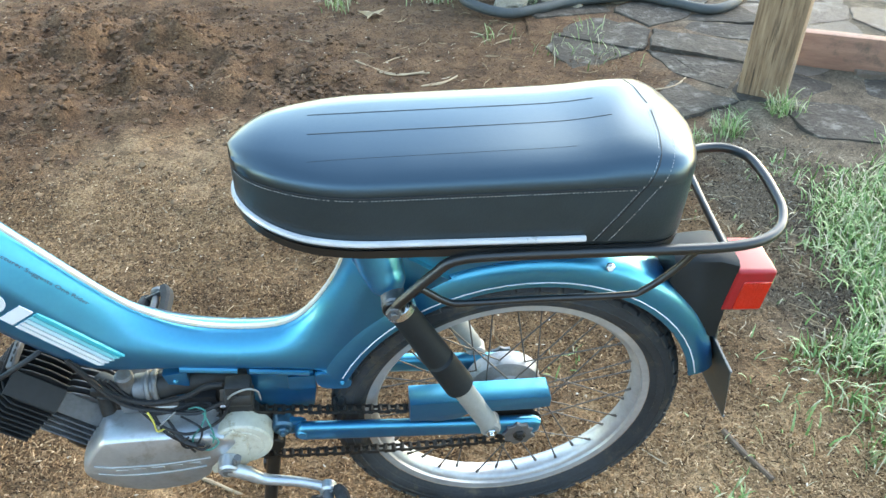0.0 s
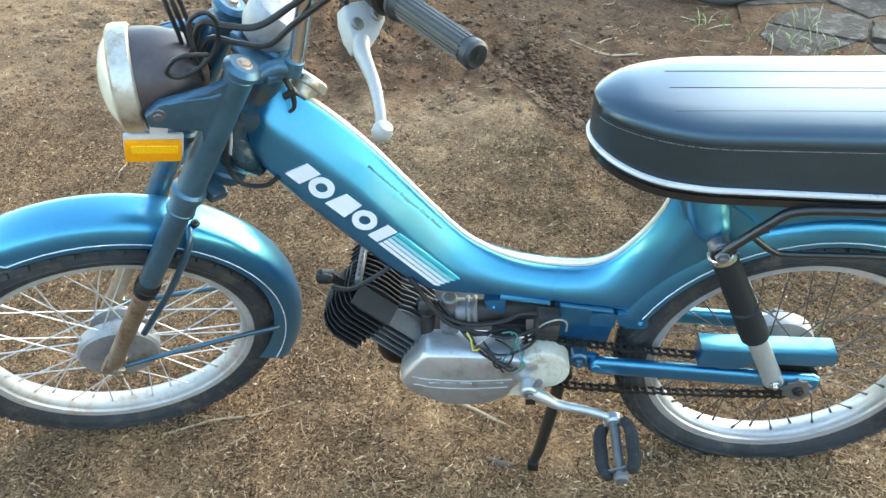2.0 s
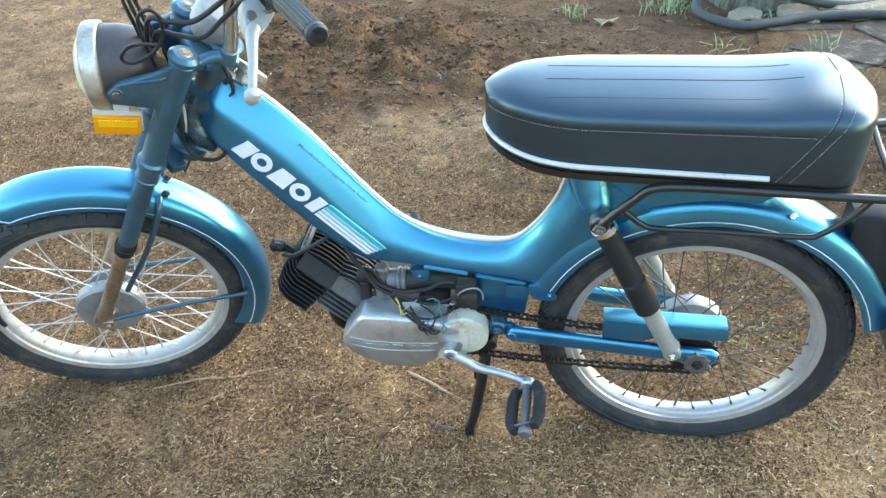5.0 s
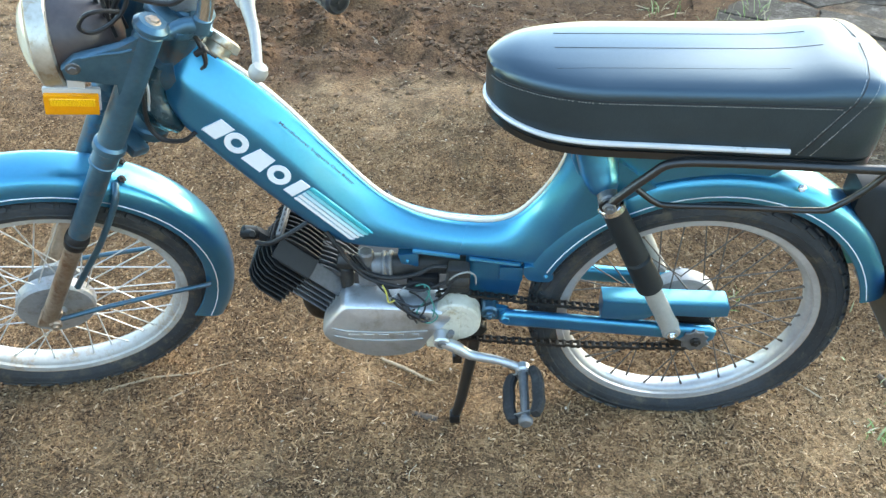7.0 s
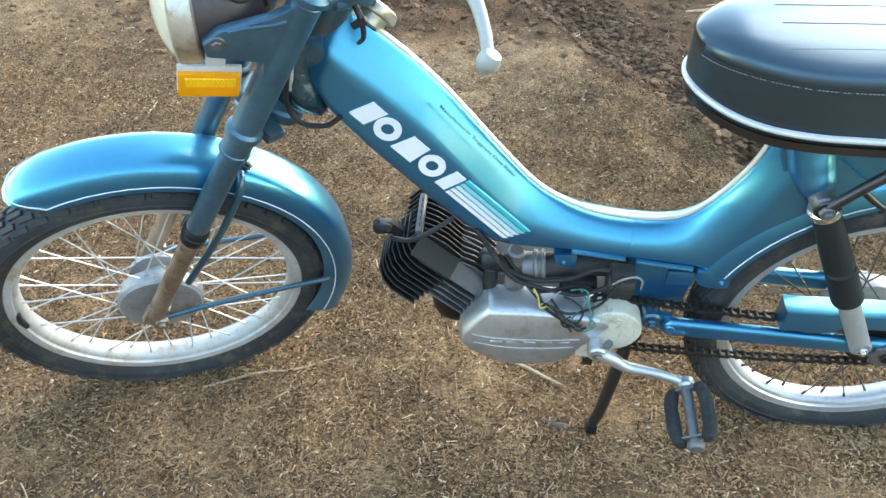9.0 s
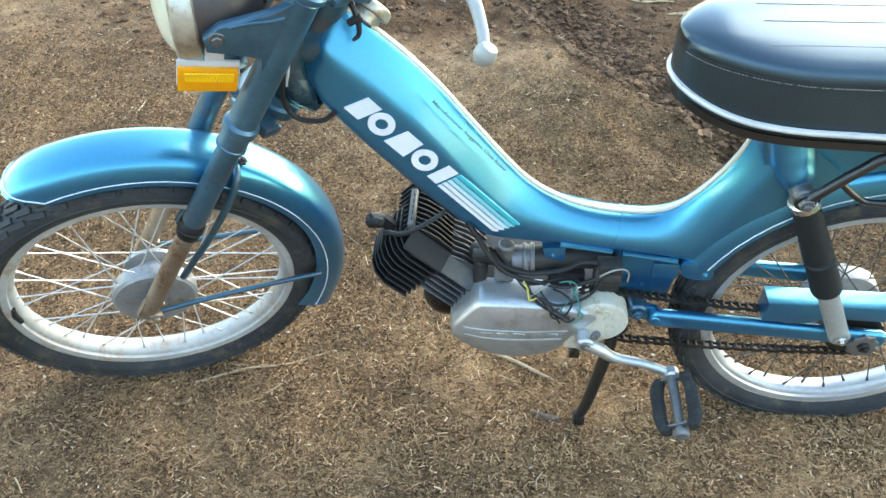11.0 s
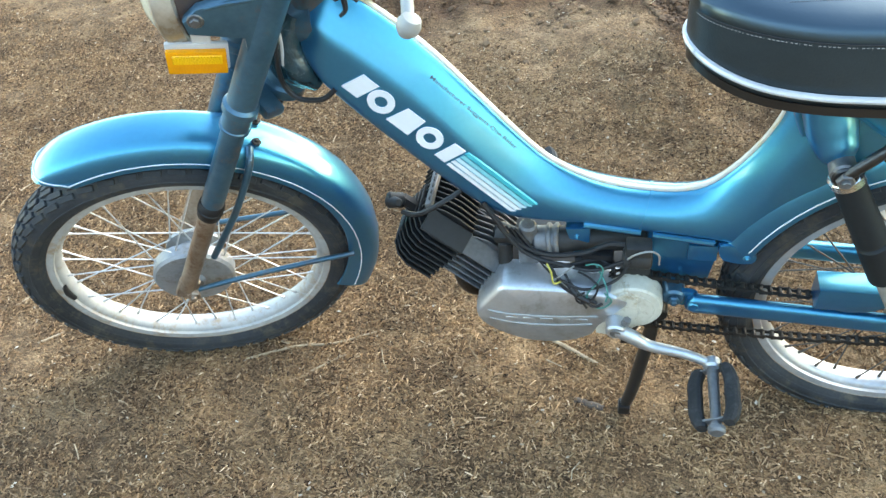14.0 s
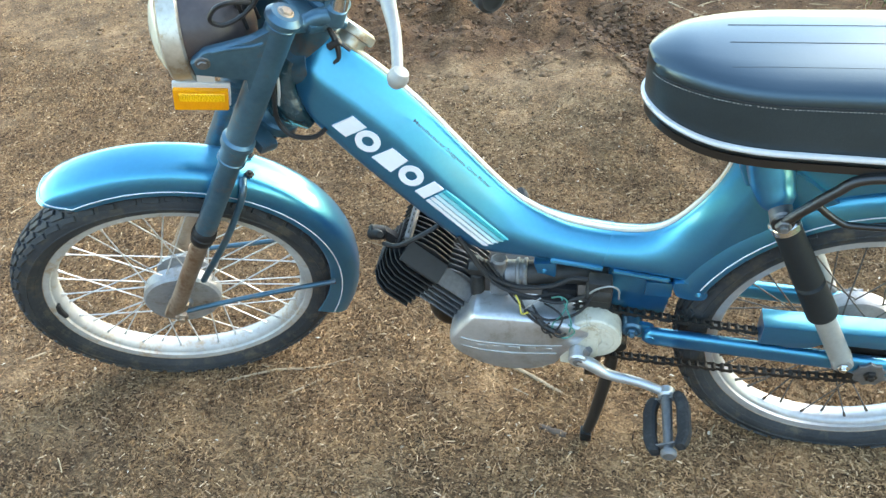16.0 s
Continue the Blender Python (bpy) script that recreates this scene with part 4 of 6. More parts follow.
# ---- tail lamp and plate ----
tail = part("tail_lamp", skin([[Vector((x, y * w, z)) for y, z in ((-1, zl), (-0.8, zl - 0.004), (0.8, zl - 0.004), (1, zl), (1, zh), (0.8, zh + 0.005), (-0.8, zh + 0.005), (-1, zh))]
                              for x, zl, zh, w in ((0.205, 0.262, 0.298, 0.028), (0.235, 0.222, 0.300, 0.032), (0.268, 0.158, 0.300, 0.034), (0.296, 0.150, 0.292, 0.036))]), SHROUD, moped, "red tail lamp on black housing", sharp=50)
lens = part("lens", block((0.062, 0.076, 0.078), (0.322, 0, 0.243), 0.007, 3, Matrix.Rotation(radians(4), 4, "Y")), RED, tail, "red plastic lens")
for s in (-1, 1):
    part("side_reflector", block((0.042, 0.003, 0.052), (0.328, s * 0.0385, 0.236), 0.001, 1, Matrix.Rotation(radians(4), 4, "Y")), RED_REFLECT, tail)
plate_turn = Matrix.Rotation(radians(-9), 4, "Y")
plate = part("number_plate", merged(block((0.0022, 0.178, 0.108), (0.314, 0, 0.078), 0.0009, 1, plate_turn), block((0.004, 0.05, 0.09), (0.309, 0, 0.118), 0.001, 1, plate_turn)), PLATE, moped, "thin dirty metal number plate")
part("plate_rim", merged(*[block(sz, c, 0.0008, 1, None) for sz, c in (((0.004, 0.180, 0.004), (0.306, 0, 0.131)), ((0.004, 0.180, 0.004), (0.323, 0, 0.025)))]), ALU_DULL, plate)

# ---- engine ----
engine = part("engine", slab([(-0.62, 0.045), (-0.58, 0.066), (-0.45, 0.066), (-0.38, 0.055), (-0.36, 0.01), (-0.39, -0.03), (-0.46, -0.045), (-0.57, -0.040), (-0.615, -0.01)], -0.040, 0.085, 0.010), ENGINE_DARK, moped, "air-cooled two-stroke engine with aluminium cover")
cover_line = [(-0.633, -0.002), (-0.632, 0.012), (-0.627, 0.023), (-0.602, 0.060), (-0.593, 0.0695), (-0.580, 0.0735), (-0.500, 0.0745), (-0.440, 0.069), (-0.402, 0.060), (-0.420, 0.030), (-0.446, -0.005), (-0.456, -0.026), (-0.490, -0.046), (-0.545, -0.053), (-0.590, -0.040), (-0.620, -0.020)]
cover_line = smooth2(cover_line, 3)


def shrink(line, k, c=(-0.52, 0.012), lift=0.0):
    return [(c[0] + (x - c[0]) * k, c[1] + (z - c[1]) * k + lift) for x, z in line]


rings = []
for k, y, lift in ((1.0, -0.034, 0), (1.0, -0.064, 0), (0.985, -0.0765, -0.0005), (0.967, -0.0835, -0.0012), (0.945, -0.0868, -0.002), (0.92, -0.0880, -0.0025), (0.60, -0.0905, -0.004), (0.2, -0.0915, -0.004)):
    rings.append([Vector((x, y, z)) for x, z in shrink(cover_line, k, lift=lift)])
part("side_cover", skin(rings), ALU, engine, "brushed aluminium engine side cover", sharp=30)
# raised ribs with the maker's relief as plain bars
part("rib", tube([(-0.612, -0.0886, 0.018), (-0.585, -0.0902, 0.0145), (-0.52, -0.0916, 0.0155), (-0.450, -0.0898, 0.021)], 0.0017, 6, 4), LEVER, engine)
part("rib", tube([(-0.610, -0.0886, 0.000), (-0.57, -0.0904, -0.0055), (-0.52, -0.0914, -0.0045), (-0.458, -0.0898, 0.001)], 0.0017, 6, 4), LEVER, engine)
for i in range(5):
    part("relief_bar", block((0.019, 0.0040, 0.0075), (-0.576 + i * 0.0255, -0.0893 - 0.0010 * (1 - abs(i - 2) / 2), 0.0045 + i * 0.0014), 0.001, 1), ALU, engine)
part("sprocket_cover", lathe([(0, -0.0850), (0.012, -0.0850), (0.0128, -0.0842), (0.0136, -0.0850), (0.030, -0.0850), (0.0308, -0.0838), (0.0318, -0.0846), (0.0405, -0.0836), (0.0430, -0.081), (0.0435, -0.074), (0.0435, -0.052), (0, -0.052)], 44), DISC, engine, "oil-stained cream round cover", Matrix.Translation((-0.403, 0, 0.036)))
part("cover_cheek", slab([(-0.452, -0.022), (-0.454, 0.004), (-0.444, 0.028), (-0.428, 0.060), (-0.412, 0.074), (-0.395, 0.060), (-0.395, 0.000), (-0.412, -0.018), (-0.430, -0.025)], -0.0875, -0.052, 0.002), DISC, engine)

# cylinder leaning forwards, its fins running along the bore
cyl_axis = Vector((-0.743, 0, 0.669))
cyl_base = Vector((-0.657, 0.0, 0.090))
side_v = Vector((0.669, 0, 0.743))
CYL = Matrix(((cyl_axis.x, 0, side_v.x, cyl_base.x), (0, 1, 0, cyl_base.y), (cyl_axis.z, 0, side_v.z, cyl_base.z), (0, 0, 0, 1)))
cylinder = part("cylinder", merged(rod((-0.09, 0, -0.012), (0.075, 0, -0.012), 0.032, segments=28), block((0.07, 0.07, 0.075), (0.036, 0, -0.018), 0.008), block((0.07, 0.062, 0.050), (-0.036, 0, -0.012), 0.008)), FIN, moped, "finned cylinder with sooty black head", CYL)


def side_fin(x0, x1, hy, h, mat, front=0.02, th=0.0028):
    """A fin plate along the bore at height h, rounded towards the front."""
    line = [(x0, -hy), (x1 - front, -hy), (x1 - front * 0.35, -hy + front * 0.35), (x1, -hy + front), (x1, hy - front), (x1 - front * 0.35, hy - front * 0.35), (x1 - front, hy), (x0, hy)]
    bm = slab(line, -th / 2, th / 2, 0.0008, 1)
    part("fin", bm, mat, cylinder, "", CYL @ Matrix(((1, 0, 0, 0), (0, 0, 1, 0), (0, 1, 0, h), (0, 0, 0, 1))))


def top_fin(x0, x1, y, h0, h1, mat, th=0.0028):
    """An upright fin plate along the bore, its front corner cut."""
    part("fin", slab([(x0, h0), (x1, h0), (x1, h1 - 0.008), (x1 - 0.006, h1), (x1 - 0.025, h1 + 0.006), (x0 * 0.6 + x1 * 0.4, h1 + 0.008), (x0, h1 + 0.005)], y - th / 2, y + th / 2, 0.0008, 1), mat, cylinder, "", CYL)


def cheek(x0, x1, ya, ha, yb, hb, mat, s):
    """The slanting plate between the side fins and the upright fins."""
    out = Vector((0, -(hb - ha), (yb - ya))).normalized() * -0.003
    ring = lambda x: [Vector((x, s * y, h)) for y, h in ((ya, ha), (yb, hb), (yb + out.y, hb + out.z), (ya + out.y, ha + out.z))]
    bm = skin([ring(x0), ring(x1)])
    bmesh.ops.bevel(bm, geom=list(bm.edges), offset=0.0008, segments=1, affect="EDGES")
    part("head_shoulder", bm, mat, cylinder, "", CYL)


for i in range(8):
    h = -0.066 + i * 0.0112
    side_fin(0.004, 0.088 - 0.30 * max(0, -0.03 - h), 0.056, h, FIN, 0.028)
for i in range(10):
    top_fin(0.004, 0.084, -0.026 + i * 0.0112, -0.004, 0.036, FIN)
for i in range(5):
    side_fin(-0.072, 0.002, 0.050 - 0.001 * i, -0.036 + i * 0.0108, FIN_GREY, 0.002)
for i in range(9):
    top_fin(-0.070, 0.002, -0.026 + i * 0.0116, -0.004, 0.031, FIN_GREY)
for s in (-1, 1):
    cheek(0.003, 0.078, -0.0565, 0.015, -0.030, 0.037, FIN, -s)
    cheek(-0.068, 0.002, -0.049, 0.010, -0.028, 0.031, FIN_GREY, -s)
part("head_bar", block((0.011, 0.082, 0.010), (0.083, 0.010, 0.035), 0.0015, 1, Matrix.Rotation(radians(-40), 4, "Y")), FIN_GREY, cylinder, "cast strip across the head fins", CYL)
for i in range(5):
    part("relief_bar", block((0.0055, 0.0085, 0.0018), (0.0862, -0.018 + i * 0.0135, 0.0392), 0.0006, 1, Matrix.Rotation(radians(-40), 4, "Y")), FIN, cylinder, "", CYL)
part("spark_plug", merged(rod((0.085, 0.005, 0.005), (0.110, 0.005, 0.005), 0.010, segments=6), rod((0.105, 0.005, 0.005), (0.128, -0.005, -0.004), 0.0115, 0.0125, 14, 0.003), rod((0.122, -0.002, -0.006), (0.118, -0.020, 0.018), 0.010, 0.007, 12, 0.002)), SEAL, cylinder, "black rubber spark plug cap", CYL @ Matrix.Translation((0, -0.008, -0.010)))
part("exhaust", tube([(-0.648, 0.0, 0.045), (-0.658, 0.0, 0.005), (-0.650, 0.005, -0.028), (-0.618, 0.015, -0.045), (-0.56, 0.04, -0.055), (-0.46, 0.06, -0.06)], [0.022, 0.023, 0.022, 0.018, 0.017, 0.017], 18, 5), GREASE, engine, "rusty dark exhaust pipe")

# carburettor and electrics under the spine
part("carburettor", merged(rod((-0.545, -0.030, 0.114), (-0.512, -0.030, 0.117), 0.021, segments=24, soft=0.003), rod((-0.526, -0.030, 0.116), (-0.519, -0.030, 0.117), 0.0245, segments=24, soft=0.002), rod((-0.516, -0.030, 0.117), (-0.509, -0.030, 0.1175), 0.0245, segments=24, soft=0.002), rod((-0.556, -0.034, 0.085), (-0.553, -0.034, 0.150), 0.013, segments=18, soft=0.003), block((0.03, 0.03, 0.03), (-0.553, -0.03, 0.092), 0.004)), ALU_DULL, engine, "small grey carburettor")
part("intake", tube([(-0.600, 0, 0.100), (-0.575, -0.02, 0.108), (-0.55, -0.03, 0.114)], 0.014, 14, 4), ENGINE_DARK, engine)
part("barrel_flange", merged(rod((-0.590, -0.032, 0.055), (-0.588, -0.032, 0.112), 0.011, segments=12, soft=0.002), block((0.03, 0.02, 0.012), (-0.588, -0.03, 0.118), 0.003)), ENGINE_DARK, engine)
part("clamp_bracket", merged(slab([(-0.500, 0.150), (-0.466, 0.154), (-0.466, 0.124), (-0.480, 0.094), (-0.488, 0.096), (-0.494, 0.128)], -0.042, -0.018, 0.003), hexnut((-0.484, -0.042, 0.138), (0, -1, 0), 0.004, 0.002)), BLUE, frame_ob)
part("junction_box", merged(block((0.036, 0.026, 0.052), (-0.399, -0.050, 0.112), 0.004), rod((-0.420, -0.052, 0.112), (-0.380, -0.052, 0.110), 0.016, segments=20, soft=0.003)), ENGINE_DARK, frame_ob, "dark grey electrical box")


def wire(points, r=0.0016, mat=None, label="", parent=None):
    return part("wire", tube(points, r, 7, 6), mat or WIRE, parent or frame_ob, label)


wire([(-0.612, -0.046, 0.200), (-0.594, -0.052, 0.172), (-0.566, -0.055, 0.132), (-0.522, -0.056, 0.112), (-0.472, -0.055, 0.119), (-0.441, -0.053, 0.136), (-0.418, -0.055, 0.139)], 0.0040, label="thick black wiring loom")
wire([(-0.605, -0.044, 0.190), (-0.585, -0.056, 0.155), (-0.550, -0.062, 0.116), (-0.50, -0.064, 0.100), (-0.46, -0.066, 0.095), (-0.43, -0.062, 0.105), (-0.40, -0.066, 0.128)], 0.0030)
wire([(-0.418, -0.062, 0.110), (-0.405, -0.068, 0.132), (-0.385, -0.066, 0.139), (-0.372, -0.062, 0.128), (-0.370, -0.058, 0.105)], 0.0015, LEVER, "thin grey wire")
wire([(-0.520, -0.064, 0.098), (-0.508, -0.076, 0.078), (-0.492, -0.088, 0.072), (-0.470, -0.092, 0.062), (-0.452, -0.094, 0.056)], 0.0026)
wire([(-0.490, -0.086, 0.076), (-0.478, -0.092, 0.066), (-0.462, -0.094, 0.058)], 0.0045)
wire([(-0.470, -0.062, 0.100), (-0.456, -0.070, 0.112), (-0.446, -0.072, 0.104), (-0.452, -0.080, 0.086), (-0.466, -0.090, 0.070), (-0.462, -0.094, 0.052), (-0.445, -0.094, 0.046), (-0.432, -0.092, 0.060), (-0.442, -0.090, 0.074)], 0.0013, WIRE_GREEN, "thin green wire")
wire([(-0.456, -0.060, 0.10), (-0.446, -0.074, 0.090), (-0.438, -0.086, 0.072), (-0.440, -0.092, 0.058)], 0.0013, WIRE_GREEN)
wire([(-0.525, -0.066, 0.104), (-0.518, -0.074, 0.094), (-0.514, -0.080, 0.078), (-0.502, -0.080, 0.084)], 0.0015, WIRE_YELLOW, "thin yellow wire")
wire([(-0.514, -0.078, 0.082), (-0.50, -0.076, 0.096), (-0.486, -0.070, 0.106)], 0.0012, LEVER)
wire([(-0.408, -0.066, 0.118), (-0.425, -0.075, 0.090), (-0.45, -0.082, 0.078), (-0.475, -0.088, 0.078), (-0.50, -0.084, 0.088)], 0.0022)
wire([(-0.645, -0.030, 0.205), (-0.672, -0.048, 0.196), (-0.705, -0.050, 0.176), (-0.735, -0.030, 0.158)], 0.0038, label="spark plug lead")

# Dark clutter added to fill the cavity and hide the engine's sky-bright top.
part("cavity_filler_tube", tube([(-0.512, -0.030, 0.117), (-0.480, -0.026, 0.119), (-0.445, -0.022, 0.116), (-0.405, -0.016, 0.112), (-0.375, -0.010, 0.108)], [0.020, 0.019, 0.018, 0.018, 0.018], 18, 4), ENGINE_DARK, engine, "dark tube added to fill the engine cavity")
for d in (0.0, 0.007, 0.014):
    part("lead", tube([(-0.585 + d, -0.040 - 0.3 * d, 0.150), (-0.560 + d, -0.052, 0.112 + 0.4 * d), (-0.515, -0.050 - d, 0.088 + 0.6 * d), (-0.470 + d, -0.048, 0.084 + d), (-0.430, -0.046 - d, 0.092)], 0.0030, 6, 4), SEAL, engine, "black lead added to fill the engine cavity")
part("cavity_filler_box", merged(block((0.046, 0.030, 0.030), (-0.455, -0.036, 0.094), 0.005), rod((-0.486, -0.046, 0.092), (-0.470, -0.046, 0.092), 0.009, segments=14, soft=0.002)), SEAL, engine, "black box added to fill the engine cavity")
wire([(-0.480, -0.070, 0.094), (-0.466, -0.082, 0.098), (-0.452, -0.088, 0.086), (-0.458, -0.094, 0.066), (-0.474, -0.096, 0.056), (-0.482, -0.094, 0.066), (-0.470, -0.094, 0.078)], 0.0016)
wire([(-0.500, -0.070, 0.090), (-0.486, -0.086, 0.080), (-0.470, -0.094, 0.062), (-0.456, -0.096, 0.050), (-0.444, -0.094, 0.056)], 0.0020)
wire([(-0.540, -0.060, 0.110), (-0.520, -0.072, 0.092), (-0.498, -0.082, 0.082), (-0.478, -0.092, 0.064), (-0.466, -0.096, 0.046)], 0.0018)

# cranks and pedals
def crank(s, boss, end, y0, y1):
    a, b = Vector((boss[0], s * y0, boss[1])), Vector((end[0], s * y1, end[1]))
    mid = a.lerp(b, 0.35) + Vector((0.0, 0, -0.010))
    ob = part("crank_arm", merged(tube([a, a.lerp(b, 0.18) + Vector((0, 0, -0.004)), mid, a.lerp(b, 0.7), b], [0.0105, 0.0105, 0.0085, 0.0074, 0.0074], 12, 4), rod(a + Vector((0, s * -0.018, 0)), a + Vector((0, s * 0.008, 0)), 0.0145, segments=22, soft=0.003), rod(b + Vector((0, s * -0.008, 0)), b + Vector((0, s * 0.009, 0)), 0.013, segments=18, soft=0.003)), ALU, moped, "silver pedal crank")
    part("cotter", merged(rod(a + Vector((0.012, 0, 0.013)), a + Vector((0.016, 0, 0.024)), 0.006, segments=6), rod(a + Vector((0, s * 0.008, 0)), a + Vector((0, s * 0.010, 0)), 0.008, segments=18, soft=0.001)), ALU_DULL, ob)
    y = lambda k: s * (y1 + k)
    pd = part("pedal", merged(rod((b.x, y(0.0), b.z), (b.x + 0.002, y(0.105), b.z - 0.004), 0.0085, 0.007, 14, 0.002), rod((b.x + 0.002, y(0.100), b.z - 0.004), (b.x + 0.002, y(0.112), b.z - 0.004), 0.012, segments=16, soft=0.003)), ALU_DULL, moped, "pedal with two worn black rubber treads")
    tl = Matrix.Rotation(radians(-28), 4, "Y")
    for off in (-0.024, 0.024):
        o = tl @ Vector((off, 0, 0))
        pts = [(b.x + o.x * (0.8 if k in (0, 4) else 1.1), y(0.008 + 0.0235 * k), b.z + o.z - 0.001) for k in range(5)]
        rg = []
        for i, q in enumerate(spline(pts, 4)):
            wdt = 0.0095 * (1 if 0 < i < 16 else 0.7)
            rg.append([q + tl @ Vector((wdt * cx, 0, 0.0085 * cz)) for cx, cz in ((-1, -0.6), (-0.6, -1), (0.6, -1), (1, -0.6), (1, 0.6), (0.6, 1), (-0.6, 1), (-1, 0.6))])
        part("pedal_rubber", skin(rg), RUBBER, pd)
    for k in (0.012, 0.094):
        part("pedal_plate", block((0.060, 0.003, 0.012), (b.x, y(k), b.z), 0.001, 1, tl), ALU_DULL, pd)
    return ob


crank(-1, (-0.424, 0.012), (-0.285, -0.036), 0.104, 0.118)
crank(1, (-0.424, 0.012), (-0.563, 0.060), 0.104, 0.118)
part("crank_axle", rod((-0.424, -0.1, 0.012), (-0.424, 0.1, 0.012), 0.009, segments=16), ALU_DULL, engine)

# stand with two legs
for s in (-1, 1):
    lg = part("stand_leg", tube([(-0.365, s * 0.030, -0.020), (-0.372, s * 0.05, -0.075), (-0.390, s * 0.068, -0.19), (-0.401, s * 0.073, -0.236 if s < 0 else -0.236)], [0.010, 0.011, 0.010, 0.009], 12, 4), BLACK, moped, "black steel stand leg, down")
    part("stand_foot", block((0.020, 0.020, 0.022), (-0.401, s * 0.074, -0.238), 0.004), BLACK, lg)
part("stand_pivot", merged(rod((-0.362, -0.05, -0.018), (-0.362, 0.05, -0.018), 0.014, segments=18, soft=0.002), block((0.05, 0.07, 0.05), (-0.375, 0, 0.0), 0.006)), GREASE, engine)

# ---- fork ----
LX = -0.058
for s in (-1, 1):
    fk = part("fork_leg", merged(rod((LX, s * 0.062, 0.215), (LX, s * 0.062, 0.632), 0.0162, segments=28, soft=0.002), rod((LX, s * 0.062, 0.385), (LX, s * 0.062, 0.395), 0.0205, segments=28, soft=0.003), rod((LX, s * 0.062, 0.39), (LX, s * 0.062, 0.634), 0.0192, segments=28, soft=0.003)), BLUE_DULL, moped, "dulled blue upper fork leg", FRONT)
    part("slider", merged(rod((LX, s * 0.062, 0.0), (LX, s * 0.062, 0.21), 0.0140, segments=24, soft=0.002), block((0.034, 0.014, 0.044), (LX + 0.001, s * 0.062, 0.0), 0.005)), RUSTY, fk, "rust-stained chrome slider", FRONT)
    part("dust_seal", merged(rod((LX, s * 0.062, 0.196), (LX, s * 0.062, 0.216), 0.0172, 0.0190, 26, 0.003), rod((LX, s * 0.062, 0.214), (LX, s * 0.062, 0.230), 0.0192, 0.0180, 26, 0.003)), SEAL, fk, "black rubber dust seal", FRONT)
    part("axle_nut", hexnut((-0.047, s * 0.069, -0.004), (0, s, 0), 0.011, 0.009), RUSTY, fk, "", FRONT)
    # lamp ear
    part("lamp_ear", slab([(LX - 0.005, 0.555), (LX - 0.012, 0.630), (-0.090, 0.606), (-0.137, 0.571), (-0.147, 0.550), (-0.138, 0.535), (-0.110, 0.540), (-0.078, 0.545), (LX + 0.000, 0.490)], s * 0.077, s * 0.062, 0.004), BLUE_DULL, fk, "blue steel headlamp bracket", FRONT)
    part("ear_rib", tube([(-0.128, s * 0.0775, 0.576), (-0.110, s * 0.078, 0.588), (-0.086, s * 0.078, 0.600), (-0.074, s * 0.077, 0.608)], 0.0022, 8, 3), BLUE_DULL, fk, "", FRONT)
    part("ear_bolt", merged(rod((-0.134, s * 0.076, 0.557), (-0.134, s * 0.0785, 0.557), 0.0095, segments=20, soft=0.001), rod((-0.134, s * 0.078, 0.557), (-0.134, s * 0.082, 0.557), 0.0062, segments=6, soft=0.001)), ALU_DULL, fk, "", FRONT)
yoke_line = smooth2([(-0.080, 0.0), (-0.074, 0.022), (-0.05, 0.030), (-0.012, 0.050), (0.018, 0.056), (0.026, 0.03), (0.026, -0.03), (0.018, -0.056), (-0.012, -0.050), (-0.05, -0.030), (-0.074, -0.022)], 3)


def yoke(z, h, label):
    ears = [rod((LX, s * 0.062, z - h / 2), (LX, s * 0.062, z + h / 2), 0.0232, segments=28, soft=0.006) for s in (-1, 1)]
    arms = [block((0.030, 0.070, h * 0.7), (LX * 0.55, s * 0.030, z - 0.006), 0.005, 2, Matrix.Rotation(s * -0.62, 4, "Z")) for s in (-1, 1)]
    return part("fork_yoke", merged(*ears, *arms, rod((0, 0, z - h / 2), (0, 0, z + h / 2), 0.031, segments=28, soft=0.004)), BLUE_DULL, moped, label, FRONT)


top_yoke = yoke(0.640, 0.018, "blue upper fork yoke with bolts")
low_yoke = yoke(0.425, 0.022, "blue lower fork yoke")
for s in (-1, 1):
    part("yoke_bolt", merged(rod((LX, s * 0.062, 0.646), (LX, s * 0.062, 0.653), 0.009, 0.0085, 6, 0.002), rod((LX, s * 0.062, 0.640), (LX, s * 0.062, 0.6505), 0.0110, segments=22, soft=0.002)), RUSTY, top_yoke, "", FRONT)

